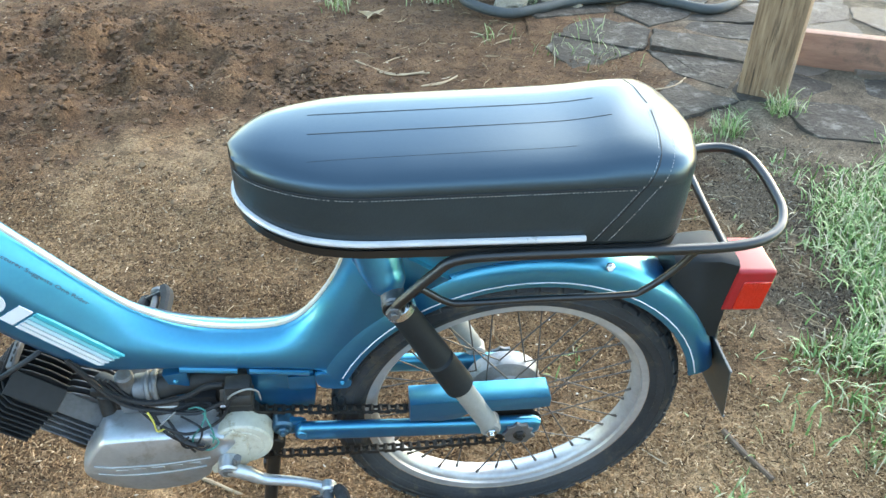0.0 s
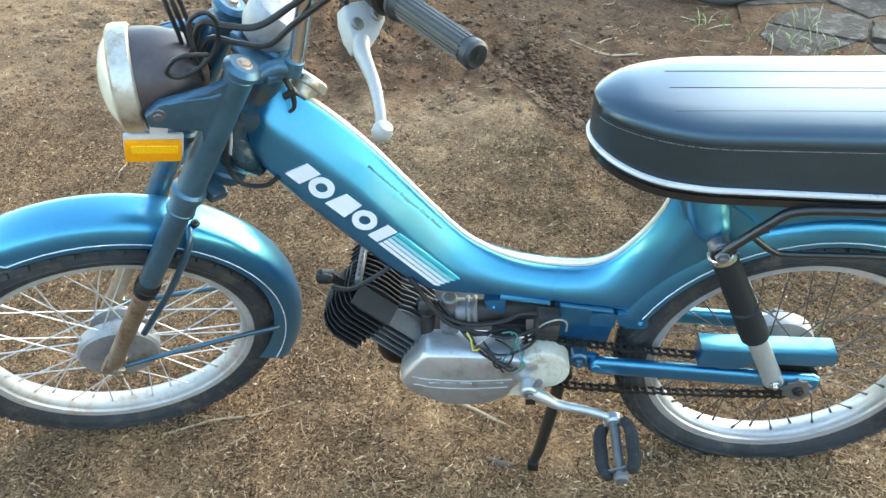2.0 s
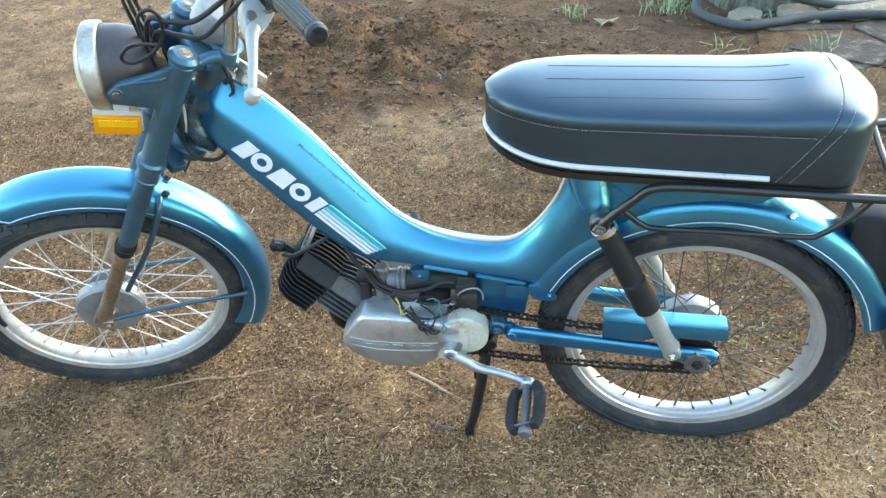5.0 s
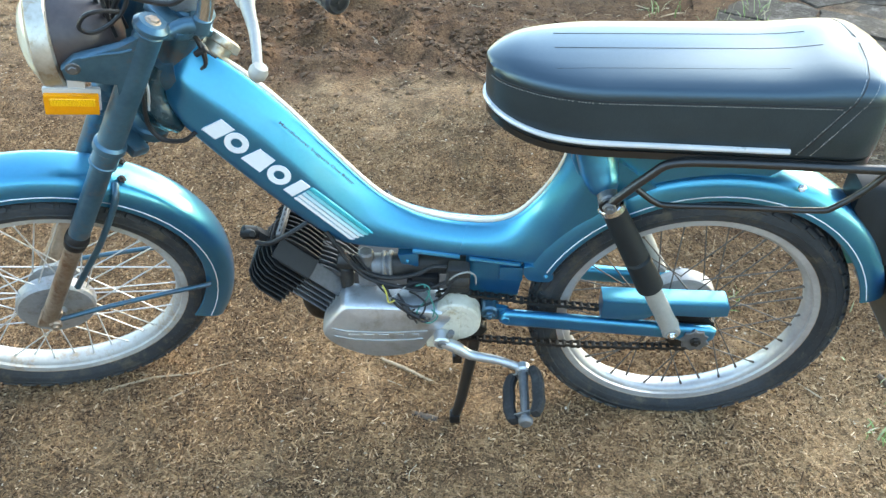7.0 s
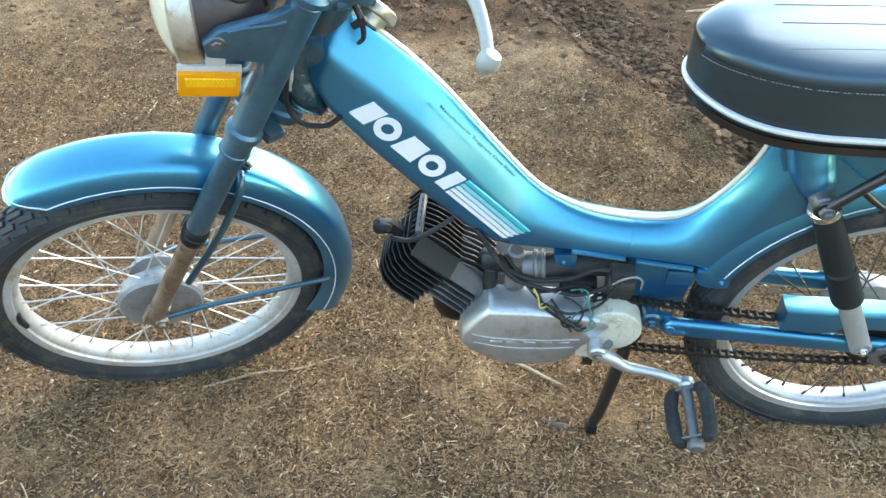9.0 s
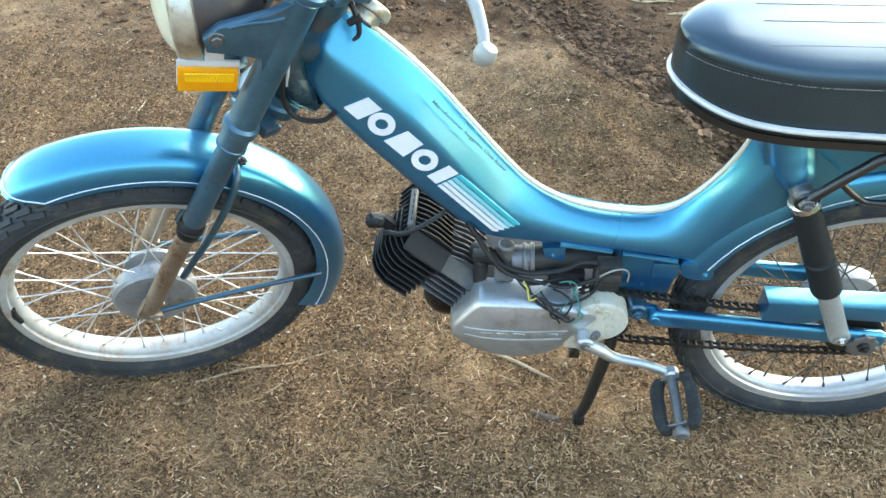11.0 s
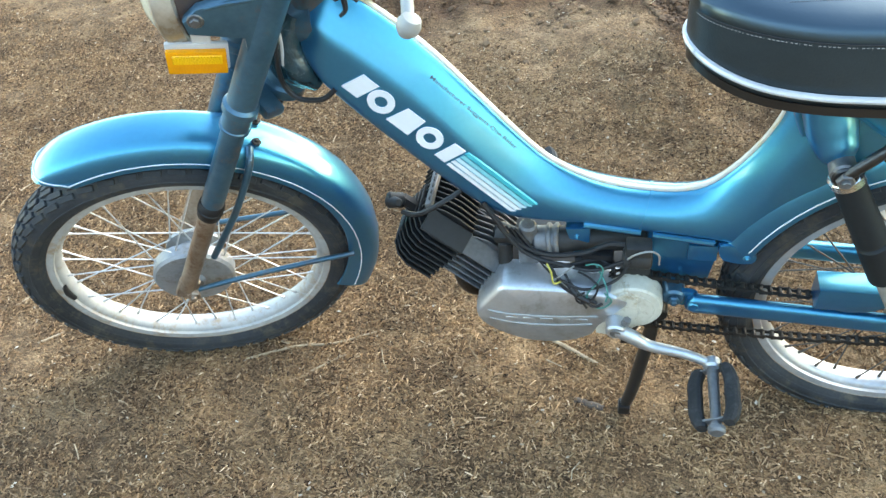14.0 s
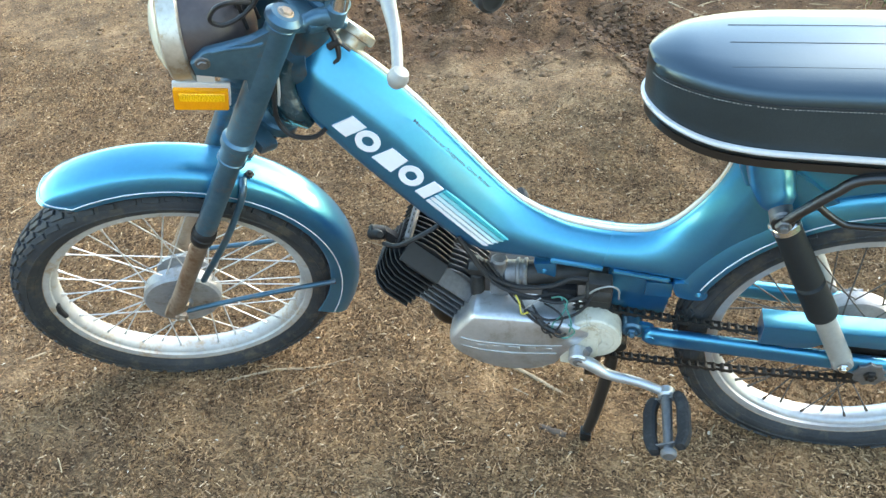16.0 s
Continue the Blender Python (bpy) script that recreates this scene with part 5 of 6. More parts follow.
# front mudguard with braces
front_guard = part("front_mudguard", guard(-0.048, 0.013, 0.264, 0.308, 0.0425, 0, 146, 60, point=9.5, skirt=0.020), BLUE, moped, "blue front mudguard with pale pinstripe and pointed tip", FRONT)
for s in (-1, 1):
    part("pinstripe", edge_line(-0.048, 0.013, 0.2735, s * 0.0427, 1, 136.4), PINLINE, front_guard, "", FRONT)
    tip = [(-0.048 + r * math.cos(radians(a)), s * y, 0.013 + r * math.sin(radians(a))) for r, a, y in ((0.2732, 136.4, 0.0424), (0.2800, 138.0, 0.0412), (0.2880, 140.2, 0.0388), (0.2955, 142.3, 0.0330), (0.3005, 143.7, 0.0220), (0.3026, 144.3, 0.010), (0.3030, 144.4, 0.0))]
    part("pinstripe", tube(tip, 0.0009, 6, 3), PINLINE, front_guard, "", FRONT)
    part("stay", tube([(-0.044, s * 0.066, 0.000), (0.03, s * 0.060, 0.042), (0.12, s * 0.055, 0.090), (0.190, s * 0.050, 0.122)], 0.0046, 10, 3), BLUE_DULL, front_guard, "thin blue mudguard stay", FRONT)
    part("side_brace", tube([(-0.024, s * 0.030, 0.319), (-0.022, s * 0.048, 0.310), (-0.020, s * 0.054, 0.28), (-0.020, s * 0.055, 0.20), (-0.028, s * 0.056, 0.11), (-0.030, s * 0.056, 0.085)], 0.0056, 10, 4), BLUE_DULL, front_guard, "", FRONT)
    part("guard_bolt", hexnut((-0.014, s * 0.020, 0.319), (0, 0, 1), 0.0075, 0.005), GREASE, front_guard, "", FRONT)

# ---- headlamp ----
HL = FRONT @ Matrix.Translation((-0.144, 0, 0.548)) @ LEVEL @ Matrix.Scale(0.88, 4) @ Matrix.Rotation(radians(4), 4, "Y")
lamp = part("headlamp", lathe([(0, 0.090), (0.026, 0.087), (0.048, 0.074), (0.062, 0.052), (0.070, 0.022), (0.072, -0.012), (0.070, -0.030), (0, -0.030)], 48, "X"), BOWL, moped, "round headlamp in rusty dark shell with chrome ring", HL)
part("ring", lathe([(0.0735, -0.006), (0.0775, -0.009), (0.0785, -0.026), (0.0770, -0.034), (0.071, -0.038), (0.066, -0.038), (0.066, -0.030), (0.072, -0.028), (0.072, -0.006)], 56, "X", True), RING, lamp, "dulled chrome ring flecked with rust", HL)
part("glass", lathe([(0, -0.060), (0.025, -0.058), (0.048, -0.051), (0.062, -0.042), (0.067, -0.036), (0.067, -0.030), (0, -0.030)], 48, "X"), LENS, lamp, "clouded yellowish glass", HL)
# amber side reflectors on white backings
for s in (-1, 1):
    rt = FRONT @ Matrix.Translation((-0.121, s * 0.062, 0.493)) @ Matrix.Rotation(radians(-16), 4, "Y")
    rf = part("reflector_backing", merged(block((0.071, 0.006, 0.038), (0, s * -0.003, 0.001), 0.002), block((0.022, 0.004, 0.05), (0.006, s * -0.004, 0.036), 0.001, 1)), PIPING, moped, "amber side reflector on white backing", rt)
    part("amber_plate", block((0.068, 0.008, 0.033), (-0.001, s * 0.003, -0.003), 0.002), AMBER, rf, "amber plastic", rt)
    part("amber_face", block((0.056, 0.002, 0.013), (0, s * 0.0078, 0.003), 0.0008, 1), AMBER_FACE, rf, "", rt)

# ---- speedometer and handlebar ----
part("speedometer", lathe([(0, 0.055), (0.022, 0.053), (0.034, 0.046), (0.038, 0.034), (0.036, 0.012), (0.028, -0.004), (0, -0.008)], 36, "Z"), HUB, moped, "grey speedometer housing", FRONT @ Matrix.Translation((-0.024, 0.008, 0.648)) @ Matrix.Rotation(radians(10), 4, "Y"))
bar = []
for s in (-1, 1):
    bar.append([(0.004, s * 0.050, 0.645), (0.001, s * 0.050, 0.675), (-0.014, s * 0.055, 0.727), (-0.026, s * 0.061, 0.772), (-0.033, s * 0.072, 0.808), (-0.028, s * 0.095, 0.834), (-0.010, s * 0.130, 0.845), (0.004, s * 0.190, 0.857), (0.031, s * 0.312, 0.896)])
handlebar = part("handlebar", merged(*[tube(b, 0.0108, 16, 6) for b in bar], tube([(-0.012, -0.054, 0.722), (-0.012, 0.054, 0.722)], 0.0055, 10, 2)), CHROME, moped, "chromed handlebar turned to one side", FRONT)
part("bar_clamp", merged(block((0.03, 0.11, 0.012), (0.006, 0, 0.646), 0.005), *[tube([(-0.058, s * 0.060, 0.638), (-0.044, s * 0.056, 0.632), (-0.030, s * 0.052, 0.634), (-0.014, s * 0.050, 0.648), (0.006, s * 0.050, 0.653)], [0.0150, 0.0125, 0.0110, 0.0105, 0.0110], 14, 4) for s in (-1, 1)], *[rod((0.005, s * 0.050, 0.642), (0.001, s * 0.050, 0.668), 0.0125, segments=22, soft=0.003) for s in (-1, 1)]), BLUE_DULL, handlebar, "blue bar clamp", FRONT)
for s in (-1, 1):
    a, b = Vector((0.007, s * 0.200, 0.860)), Vector((0.033, s * 0.320, 0.898))
    d = (b - a).normalized()
    g = part("grip", merged(rod(a, b, 0.0126, 0.0120, 24, 0.003), rod(a - d * 0.004, a + d * 0.006, 0.0180, segments=24, soft=0.003), rod(a + d * 0.005, a + d * 0.012, 0.0165, 0.0130, 24), rod(b - d * 0.013, b, 0.0136, segments=24, soft=0.003), rod(b - d * 0.001, b + d * 0.0006, 0.002, segments=10)), GREY_GRIP, handlebar, "ribbed blue-grey rubber grip", FRONT)
    n0 = d.orthogonal().normalized()
    for k in range(20):
        o = Matrix.Rotation(2 * math.pi * k / 20, 3, d) @ n0 * 0.0124
        part("grip_rib", rod(a + d * 0.012 + o, b - d * 0.014 + o * 0.97, 0.0012, segments=5), GREY_GRIP, handlebar, "", FRONT)
    top = [Vector((x, s * y, z)) for x, y, z in ((-0.026, 0.164, 0.821), (-0.010, 0.160, 0.829), (0.012, 0.166, 0.835), (0.014, 0.180, 0.826), (0.008, 0.193, 0.815), (0.000, 0.207, 0.806), (-0.012, 0.208, 0.802), (-0.018, 0.196, 0.807), (-0.025, 0.180, 0.813))]
    low = [p + Vector((-0.002, s * -0.006, -0.016)) for p in top]
    plate_bm = skin([top, low])
    bmesh.ops.bevel(plate_bm, geom=list(plate_bm.edges), offset=0.0035, segments=3, affect="EDGES", profile=0.6)
    hb = part("lever_mount", merged(plate_bm, rod((-0.004, s * 0.150, 0.847), (0.003, s * 0.184, 0.855), 0.0150, segments=20, soft=0.003)), LEVER, moped, "cast grey lever mount with screws", FRONT)
    part("lever", tube([(-0.008, s * 0.196, 0.806), (-0.010, s * 0.212, 0.803), (-0.012, s * 0.240, 0.8065), (-0.0125, s * 0.270, 0.8085), (-0.0125, s * 0.298, 0.8050), (-0.0115, s * 0.315, 0.7985)], [0.0090, 0.0086, 0.0070, 0.0060, 0.0054, 0.0052], 12, 5), LEVER, hb, "pale grey brake lever", FRONT)
    part("lever_ball", lathe([(0, -0.0105), (0.006, -0.0088), (0.0096, -0.0036), (0.0100, 0.002), (0.0075, 0.0078), (0, 0.0100)], 20, "Z"), LEVER, hb, "", FRONT @ Matrix.Translation((-0.0105, s * 0.320, 0.7955)))
    for q in ((-0.014, 0.183, 0.8130), (0.004, 0.176, 0.8255)):
        c = Vector((q[0], s * q[1], q[2]))
        part("screw", rod(c, c + Vector((0, s * 0.0022, 0.0045)), 0.0068, segments=18, soft=0.0015), ALU_DULL, hb, "", FRONT)
part("switch_block", merged(block((0.030, 0.040, 0.030), (-0.022, -0.118, 0.868), 0.009, 3), block((0.030, 0.022, 0.020), (0.004, -0.128, 0.876), 0.007, 3), rod((0.002, -0.140, 0.872), (0.004, -0.176, 0.870), 0.010, 0.012, 18, 0.003)), CHROME, handlebar, "chromed switch block", FRONT)
part("throttle_drum", merged(rod((0.001, -0.168, 0.853), (0.004, -0.190, 0.857), 0.0225, 0.0215, 24, 0.004), rod((0.012, -0.165, 0.872), (0.018, -0.186, 0.884), 0.011, segments=16, soft=0.004)), GREASE, handlebar, "dark twist-grip drum", FRONT)
part("amber_strip", tube([(-0.044, -0.138, 0.882), (-0.030, -0.141, 0.874), (-0.014, -0.146, 0.862), (0.002, -0.150, 0.848)], [0.006, 0.0095, 0.010, 0.007], 12, 4), BROWN, handlebar, "brown translucent plastic sleeve", FRONT)
part("clamp_rod", merged(rod((-0.066, -0.100, 0.853), (-0.012, -0.162, 0.838), 0.0042, segments=12, soft=0.001), rod((-0.078, -0.105, 0.850), (-0.050, -0.106, 0.862), 0.0065, segments=12, soft=0.002), hexnut((-0.012, -0.160, 0.836), (-0.3, -0.2, 1), 0.0085, 0.007)), CHROME, handlebar, "chrome clamp rod", FRONT)

part("loom_wrap", merged(*[tube([(-0.842 + dx, dy - 0.012, 0.475), (-0.858 + dx, dy - 0.020, 0.440), (-0.850 + dx, dy - 0.024, 0.405), (-0.832 + dx, dy - 0.018, 0.380)], [0.014, 0.019, 0.021, 0.013], 10, 3) for dx, dy in ((0, 0), (0.018, -0.004), (0.010, 0.012))]), WRAP, frame_ob, "crumpled dark wrap round the wiring")

# ---- cables ----
def cable(points, r=0.0030, label="black control cable"):
    return part("cable", tube(points, r, 8, 7), WIRE, moped, label, FRONT)


cable([(-0.026, -0.166, 0.824), (-0.040, -0.130, 0.812), (-0.058, -0.095, 0.800), (-0.090, -0.058, 0.790), (-0.122, -0.030, 0.772), (-0.140, -0.010, 0.730), (-0.140, 0.0, 0.680), (-0.110, 0.004, 0.635), (-0.070, 0.008, 0.58)], 0.0032)
cable([(0.004, -0.120, 0.838), (-0.014, -0.085, 0.805), (-0.034, -0.068, 0.750), (-0.060, -0.062, 0.704), (-0.090, -0.055, 0.688), (-0.115, -0.040, 0.672), (-0.105, -0.02, 0.61)], 0.0042, "thick black cable sheath")
cable([(0.006, -0.112, 0.832), (-0.008, -0.082, 0.775), (-0.024, -0.066, 0.724), (-0.042, -0.064, 0.684), (-0.074, -0.058, 0.672), (-0.100, -0.040, 0.655), (-0.095, -0.02, 0.60)], 0.0038, "thick black cable sheath")
for dx, dy in ((0, 0), (0.010, 0.012), (-0.010, 0.016)):
    cable([(-0.03 + dx, 0.16 + dy, 0.835), (-0.10 + dx, 0.115 + dy, 0.850), (-0.160 + dx, 0.06 + dy, 0.82), (-0.172 + dx, 0.02 + dy, 0.75), (-0.150 + dx, 0.0 + dy * 0.3, 0.68), (-0.110 + dx, -0.005, 0.62), (-0.065 + dx, 0.0, 0.54)], 0.0028)
cable([(-0.098, -0.050, 0.640), (-0.120, -0.062, 0.642), (-0.136, -0.066, 0.632), (-0.138, -0.064, 0.612), (-0.122, -0.062, 0.608), (-0.104, -0.056, 0.622), (-0.092, -0.050, 0.650), (-0.100, -0.052, 0.684), (-0.118, -0.054, 0.697), (-0.130, -0.050, 0.676), (-0.114, -0.050, 0.640), (-0.09, -0.045, 0.60)], 0.0029, "tied loop of black cable")
cable([(-0.03, 0.03, 0.66), (-0.035, 0.035, 0.50), (0.012, 0.030, 0.40), (0.012, 0.02, 0.345)], 0.0026, "thin black wire")
part("cable_tie", merged(tube([(0.004, -0.040, 0.628), (0.016, -0.050, 0.618), (0.026, -0.056, 0.600), (0.022, -0.058, 0.590)], [0.0036, 0.0045, 0.0032, 0.002], 6, 3), tube([(0.012, -0.046, 0.612), (0.024, -0.048, 0.614), (0.038, -0.050, 0.610)], 0.0022, 6, 3), rod((0.010, -0.050, 0.606), (0.020, -0.052, 0.622), 0.0048, segments=8, soft=0.001)), WIRE, moped, "black cable ties", FRONT)
part("wire", tube([(-0.815, -0.040, 0.52), (-0.835, -0.052, 0.49), (-0.845, -0.054, 0.44), (-0.850, -0.050, 0.400), (-0.835, -0.05, 0.375), (-0.805, -0.048, 0.372), (-0.785, -0.045, 0.385)], 0.0036, 8, 6), WIRE, frame_ob)
part("wire", tube([(-0.825, -0.030, 0.53), (-0.840, -0.042, 0.50), (-0.838, -0.045, 0.46), (-0.845, -0.044, 0.42)], 0.0022, 8, 6), PIPING, frame_ob, "thin white wire")

# ---- ground: one sheet of mulch and soil ----
def soil(x, y):
    """Height of the ground: gentle unevenness, a dug heap behind the moped, a hollow beside it."""
    h = 0.010 * noise.noise((x * 1.7, y * 1.7, 0)) + 0.006 * noise.noise((x * 6, y * 6, 3)) + 0.0035 * noise.noise((x * 19, y * 19, 5))
    heap = math.exp(-(((x + 1.25) / 0.75) ** 2 + ((y - 2.75) / 0.55) ** 2)) + 0.5 * math.exp(-(((x + 0.25) / 0.35) ** 2 + ((y - 1.95) / 0.22) ** 2))
    h += heap * (0.06 + 0.085 * noise.noise((x * 5, y * 5, 8)) + 0.065 * noise.noise((x * 13, y * 13, 2)) + 0.03 * noise.noise((x * 27, y * 27, 4)))
    h -= 0.060 * math.exp(-(((x - 0.02) / 0.17) ** 2 + ((y - 1.80) / 0.09) ** 2))
    # the mulch ends at a crumbling edge; the soil behind it is dug lower
    if 1.4 < y < 3.0 and -1.4 < x < 0.7:
        d = (x + 0.62) * 0.755 + (y - 2.55) * 0.655 + 0.05 * noise.noise((x * 4, y * 4, 17)) + 0.02 * noise.noise((x * 15, y * 15, 19))
        k = max(0.0, min(1.0, d / 0.06)) * max(0.0, min(1.0, (0.45 - d) / 0.35)) * max(0.0, min(1.0, (2.75 - y) / 0.4)) * max(0.0, min(1.0, (y - 1.5) / 0.25))
        h -= k * (0.034 + 0.035 * noise.noise((x * 11, y * 11, 23)))
    near = math.exp(-(((x + 0.45) / 1.0) ** 2 + ((y - 0.9) / 0.35) ** 2))
    return h * (1 - 0.65 * near) - 0.004 - 0.010 * near


def axis(lo, hi, step, far):
    mid = list(np.arange(lo, hi + step / 2, step))
    out, d, x = [], step, hi
    while x < far:
        d *= 1.5
        x += d
        out.append(x)
    low, d, x = [], step, lo
    while x > -far:
        d *= 1.5
        x -= d
        low.append(x)
    return low[::-1] + mid + out


gx, gy = axis(-4.2, 2.6, 0.022, 600), axis(-0.3, 4.9, 0.022, 600)
verts = [(x, y, soil(x, y) if -6 < x < 5 and -3 < y < 7 else 0.0) for y in gy for x in gx]
W = len(gx)
faces = [(j * W + i, j * W + i + 1, (j + 1) * W + i + 1, (j + 1) * W + i) for j in range(len(gy) - 1) for i in range(W - 1)]
gm = bpy.data.meshes.new("ground")
gm.from_pydata(verts, [], faces)
gm.polygons.foreach_set("use_smooth", [True] * len(faces))
gm.materials.append(GROUND)
tagged(new("ground", gm), "brown shredded bark mulch over bare soil", "ground", kind="structure")

rng = np.random.default_rng(7)


def scatter(name, places, material, label, category, make):
    """Many small loose pieces as one mesh; make(x, y) gives the corners and faces of one."""
    vs, fs = [], []
    for x, y in places:
        v, f = make(x, y)
        k = len(vs)
        vs += v
        fs += [tuple(k + i for i in q) for q in f]
    me = bpy.data.meshes.new(name)
    me.from_pydata(vs, [], fs)
    me.materials.append(material)
    return tagged(new(name, me), label, category, kind="stuff")


def chip(x, y):
    L, w = rng.gamma(1.3, 0.0019) + 0.0010, rng.uniform(0.0004, 0.0014)
    a, t = rng.uniform(0, 2 * math.pi), rng.normal(0, 0.22)
    c, s = math.cos(a), math.sin(a)
    z = soil(x, y) + rng.uniform(-0.0005, 0.0035)
    th = rng.uniform(0.0006, 0.0016)
    pts = [(-L, -w, 0), (-L * 0.9, w, 0), (L, w * 0.7, 0), (L * 0.85, -w, 0), (0, 0, th * 2.2)]
    out = [(x + c * px - s * py, y + s * px + c * py, z + pz + px * t * 0.6 + th) for px, py, pz in pts]
    return out, [(0, 1, 4), (1, 2, 4), (2, 3, 4), (3, 0, 4)]


def many(n, x0, x1, y0, y1, keep=None):
    out = []
    while len(out) < n:
        x, y = rng.uniform(x0, x1), rng.uniform(y0, y1)
        if keep is None or keep(x, y):
            out.append((x, y))
    return out


def fading(x, y, x0, x1, y0, y1, w=0.55):
    """True less and less often towards the border of an area, along an uneven line."""
    d = min(x - x0, x1 - x, y - y0, y1 - y) + 0.35 * noise.noise((x * 2.1, y * 2.1, 9))
    return d > w * rng.random()


chips = many(400000, -3.2, 1.5, -0.25, 2.3, lambda x, y: rng.random() < (1.0 if y > 0.3 else 0.35) and fading(x, y, -3.2, 1.5, -0.25, 2.3) and noise.noise((x * 6, y * 6, 1)) + 0.5 * noise.noise((x * 17, y * 17, 6)) > rng.uniform(-0.9, 0.25)) + many(60000, -4.2, 1.4, 1.7, 4.8, lambda x, y: fading(x, y, -4.2, 1.4, 1.7, 4.8))
scatter("bark_mulch", chips, CHIP, "loose shredded brown bark chips on soil", "mulch", chip)


T0 = (1 + 5 ** 0.5) / 2
ICO = np.array([(-1, T0, 0), (1, T0, 0), (-1, -T0, 0), (1, -T0, 0), (0, -1, T0), (0, 1, T0), (0, -1, -T0), (0, 1, -T0), (T0, 0, -1), (T0, 0, 1), (-T0, 0, -1), (-T0, 0, 1)]) / 1.9
ICO_F = [(0, 11, 5), (0, 5, 1), (0, 1, 7), (0, 7, 10), (0, 10, 11), (1, 5, 9), (5, 11, 4), (11, 10, 2), (10, 7, 6), (7, 1, 8), (3, 9, 4), (3, 4, 2), (3, 2, 6), (3, 6, 8), (3, 8, 9), (4, 9, 5), (2, 4, 11), (6, 2, 10), (8, 6, 7), (9, 8, 1)]


def clod(x, y):
    r = min(rng.gamma(1.3, 0.0028) + 0.0018, 0.014)
    p = ICO * rng.uniform(0.6, 1.35, (12, 1)) * r * np.array([rng.uniform(0.8, 1.3), rng.uniform(0.8, 1.3), 0.65])
    a = rng.uniform(0, 6.28)
    c, s = math.cos(a), math.sin(a)
    z = soil(x, y)
    return [(x + c * u - s * v, y + s * u + c * v, z + w + r * 0.2) for u, v, w in p], ICO_F


heap_at = list(zip(rng.normal(-1.3, 0.55, 5500), rng.normal(2.75, 0.36, 5500)))
for _ in range(5000):
    k, off = rng.random(), abs(rng.normal(0.02, 0.14))
    heap_at.append((-0.62 + 0.76 * k + 0.755 * off, 2.55 - 0.86 * k + 0.655 * off))
scatter("soil_clods", heap_at, CLOD, "crumbly dark clods of dug soil", "soil", clod)


def blade(x, y):
    lush = min(1.0, max(0.0, (x - 0.42 - 0.36 * y + 0.25) / 0.35))
    tall = 0.05 if y > 2.25 else 0.0
    L, w = rng.uniform(0.014 + tall * 0.4, 0.040 + tall + 0.045 * lush), rng.uniform(0.0012, 0.0024 + 0.0012 * lush)
    a, lean = rng.uniform(0, 2 * math.pi), rng.uniform(0.25, 1.25)
    c, s = math.cos(a), math.sin(a)
    z = soil(x, y) - 0.003
    pts = []
    for k, wd in ((0, 1.0), (0.4, 0.9), (0.75, 0.6)):
        d, h = L * k * math.sin(lean * k), L * k * math.cos(lean * k * 0.9)
        for sd in (-1, 1):
            pts.append((x + c * d - s * sd * w * wd, y + s * d + c * sd * w * wd, z + h))
    d, h = L * math.sin(lean), L * math.cos(lean * 0.9)
    pts.append((x + c * d, y + s * d, z + h))
    return pts, [(0, 1, 3, 2), (2, 3, 5, 4), (4, 5, 6)]


def clumpy(x, y):
    """Thick lawn beyond a slanting line, thinning out into bare soil before it."""
    d = x - 0.44 - 0.36 * y + 0.26 * noise.noise((x * 3.1, y * 3.1, 11)) + 0.22 * noise.noise((x * 8, y * 8, 12))
    return y < 2.15 + 0.2 * noise.noise((x * 2, 4, 0)) and d > (rng.uniform(-0.04, 0.16) if rng.random() > 0.06 else rng.uniform(-0.4, 0.1))


lawn = many(38000, 0.5, 2.4, 0.3, 2.4, lambda x, y: fading(x, y, 0.1, 2.4, 0.3, 2.6, 0.7) and clumpy(x, y))
tufts = []
for cx, cy, n, r in ((1.14, 2.50, 130, 0.06), (0.93, 2.36, 110, 0.05), (0.80, 2.28, 40, 0.06), (0.20, 3.08, 14, 0.10), (0.44, 2.98, 22, 0.12), (0.60, 2.87, 26, 0.10), (-0.02, 3.56, 130, 0.11), (0.03, 3.72, 60, 0.08), (-0.42, 3.40, 40, 0.07), (0.25, 1.25, 10, 0.05), (0.30, 1.32, 8, 0.04), (0.58, 3.15, 18, 0.10), (0.38, 3.46, 16, 0.05), (1.0, 2.1, 60, 0.1), (1.24, 2.06, 70, 0.08), (1.40, 2.22, 60, 0.06)):
    tufts += list(zip(rng.normal(cx, r * 0.5, n), rng.normal(cy, r * 0.5, n)))
scatter("grass", lawn + tufts, GRASS, "patchy green and straw-coloured grass", "grass", blade)


def straw(x, y):
    L, a = min(rng.gamma(2.0, 0.007) + 0.006, 0.05), rng.uniform(0, 2 * math.pi)
    c, s, w = math.cos(a), math.sin(a), rng.uniform(0.0006, 0.0014)
    z = soil(x, y) + 0.004
    bend = rng.normal(0, 0.3) * L
    pts = []
    for k in (-1, 0, 1):
        px, py = L * k, bend * (1 - abs(k))
        for sd, up in ((-1, 0), (1, 0), (0, 1)):
            q = py + sd * w
            pts.append((x + c * px - s * q, y + s * px + c * q, z + up * w * 1.5))
    return pts, [(0, 1, 4, 3), (1, 2, 5, 4), (2, 0, 3, 5), (3, 4, 7, 6), (4, 5, 8, 7), (5, 3, 6, 8), (0, 2, 1), (6, 7, 8)]


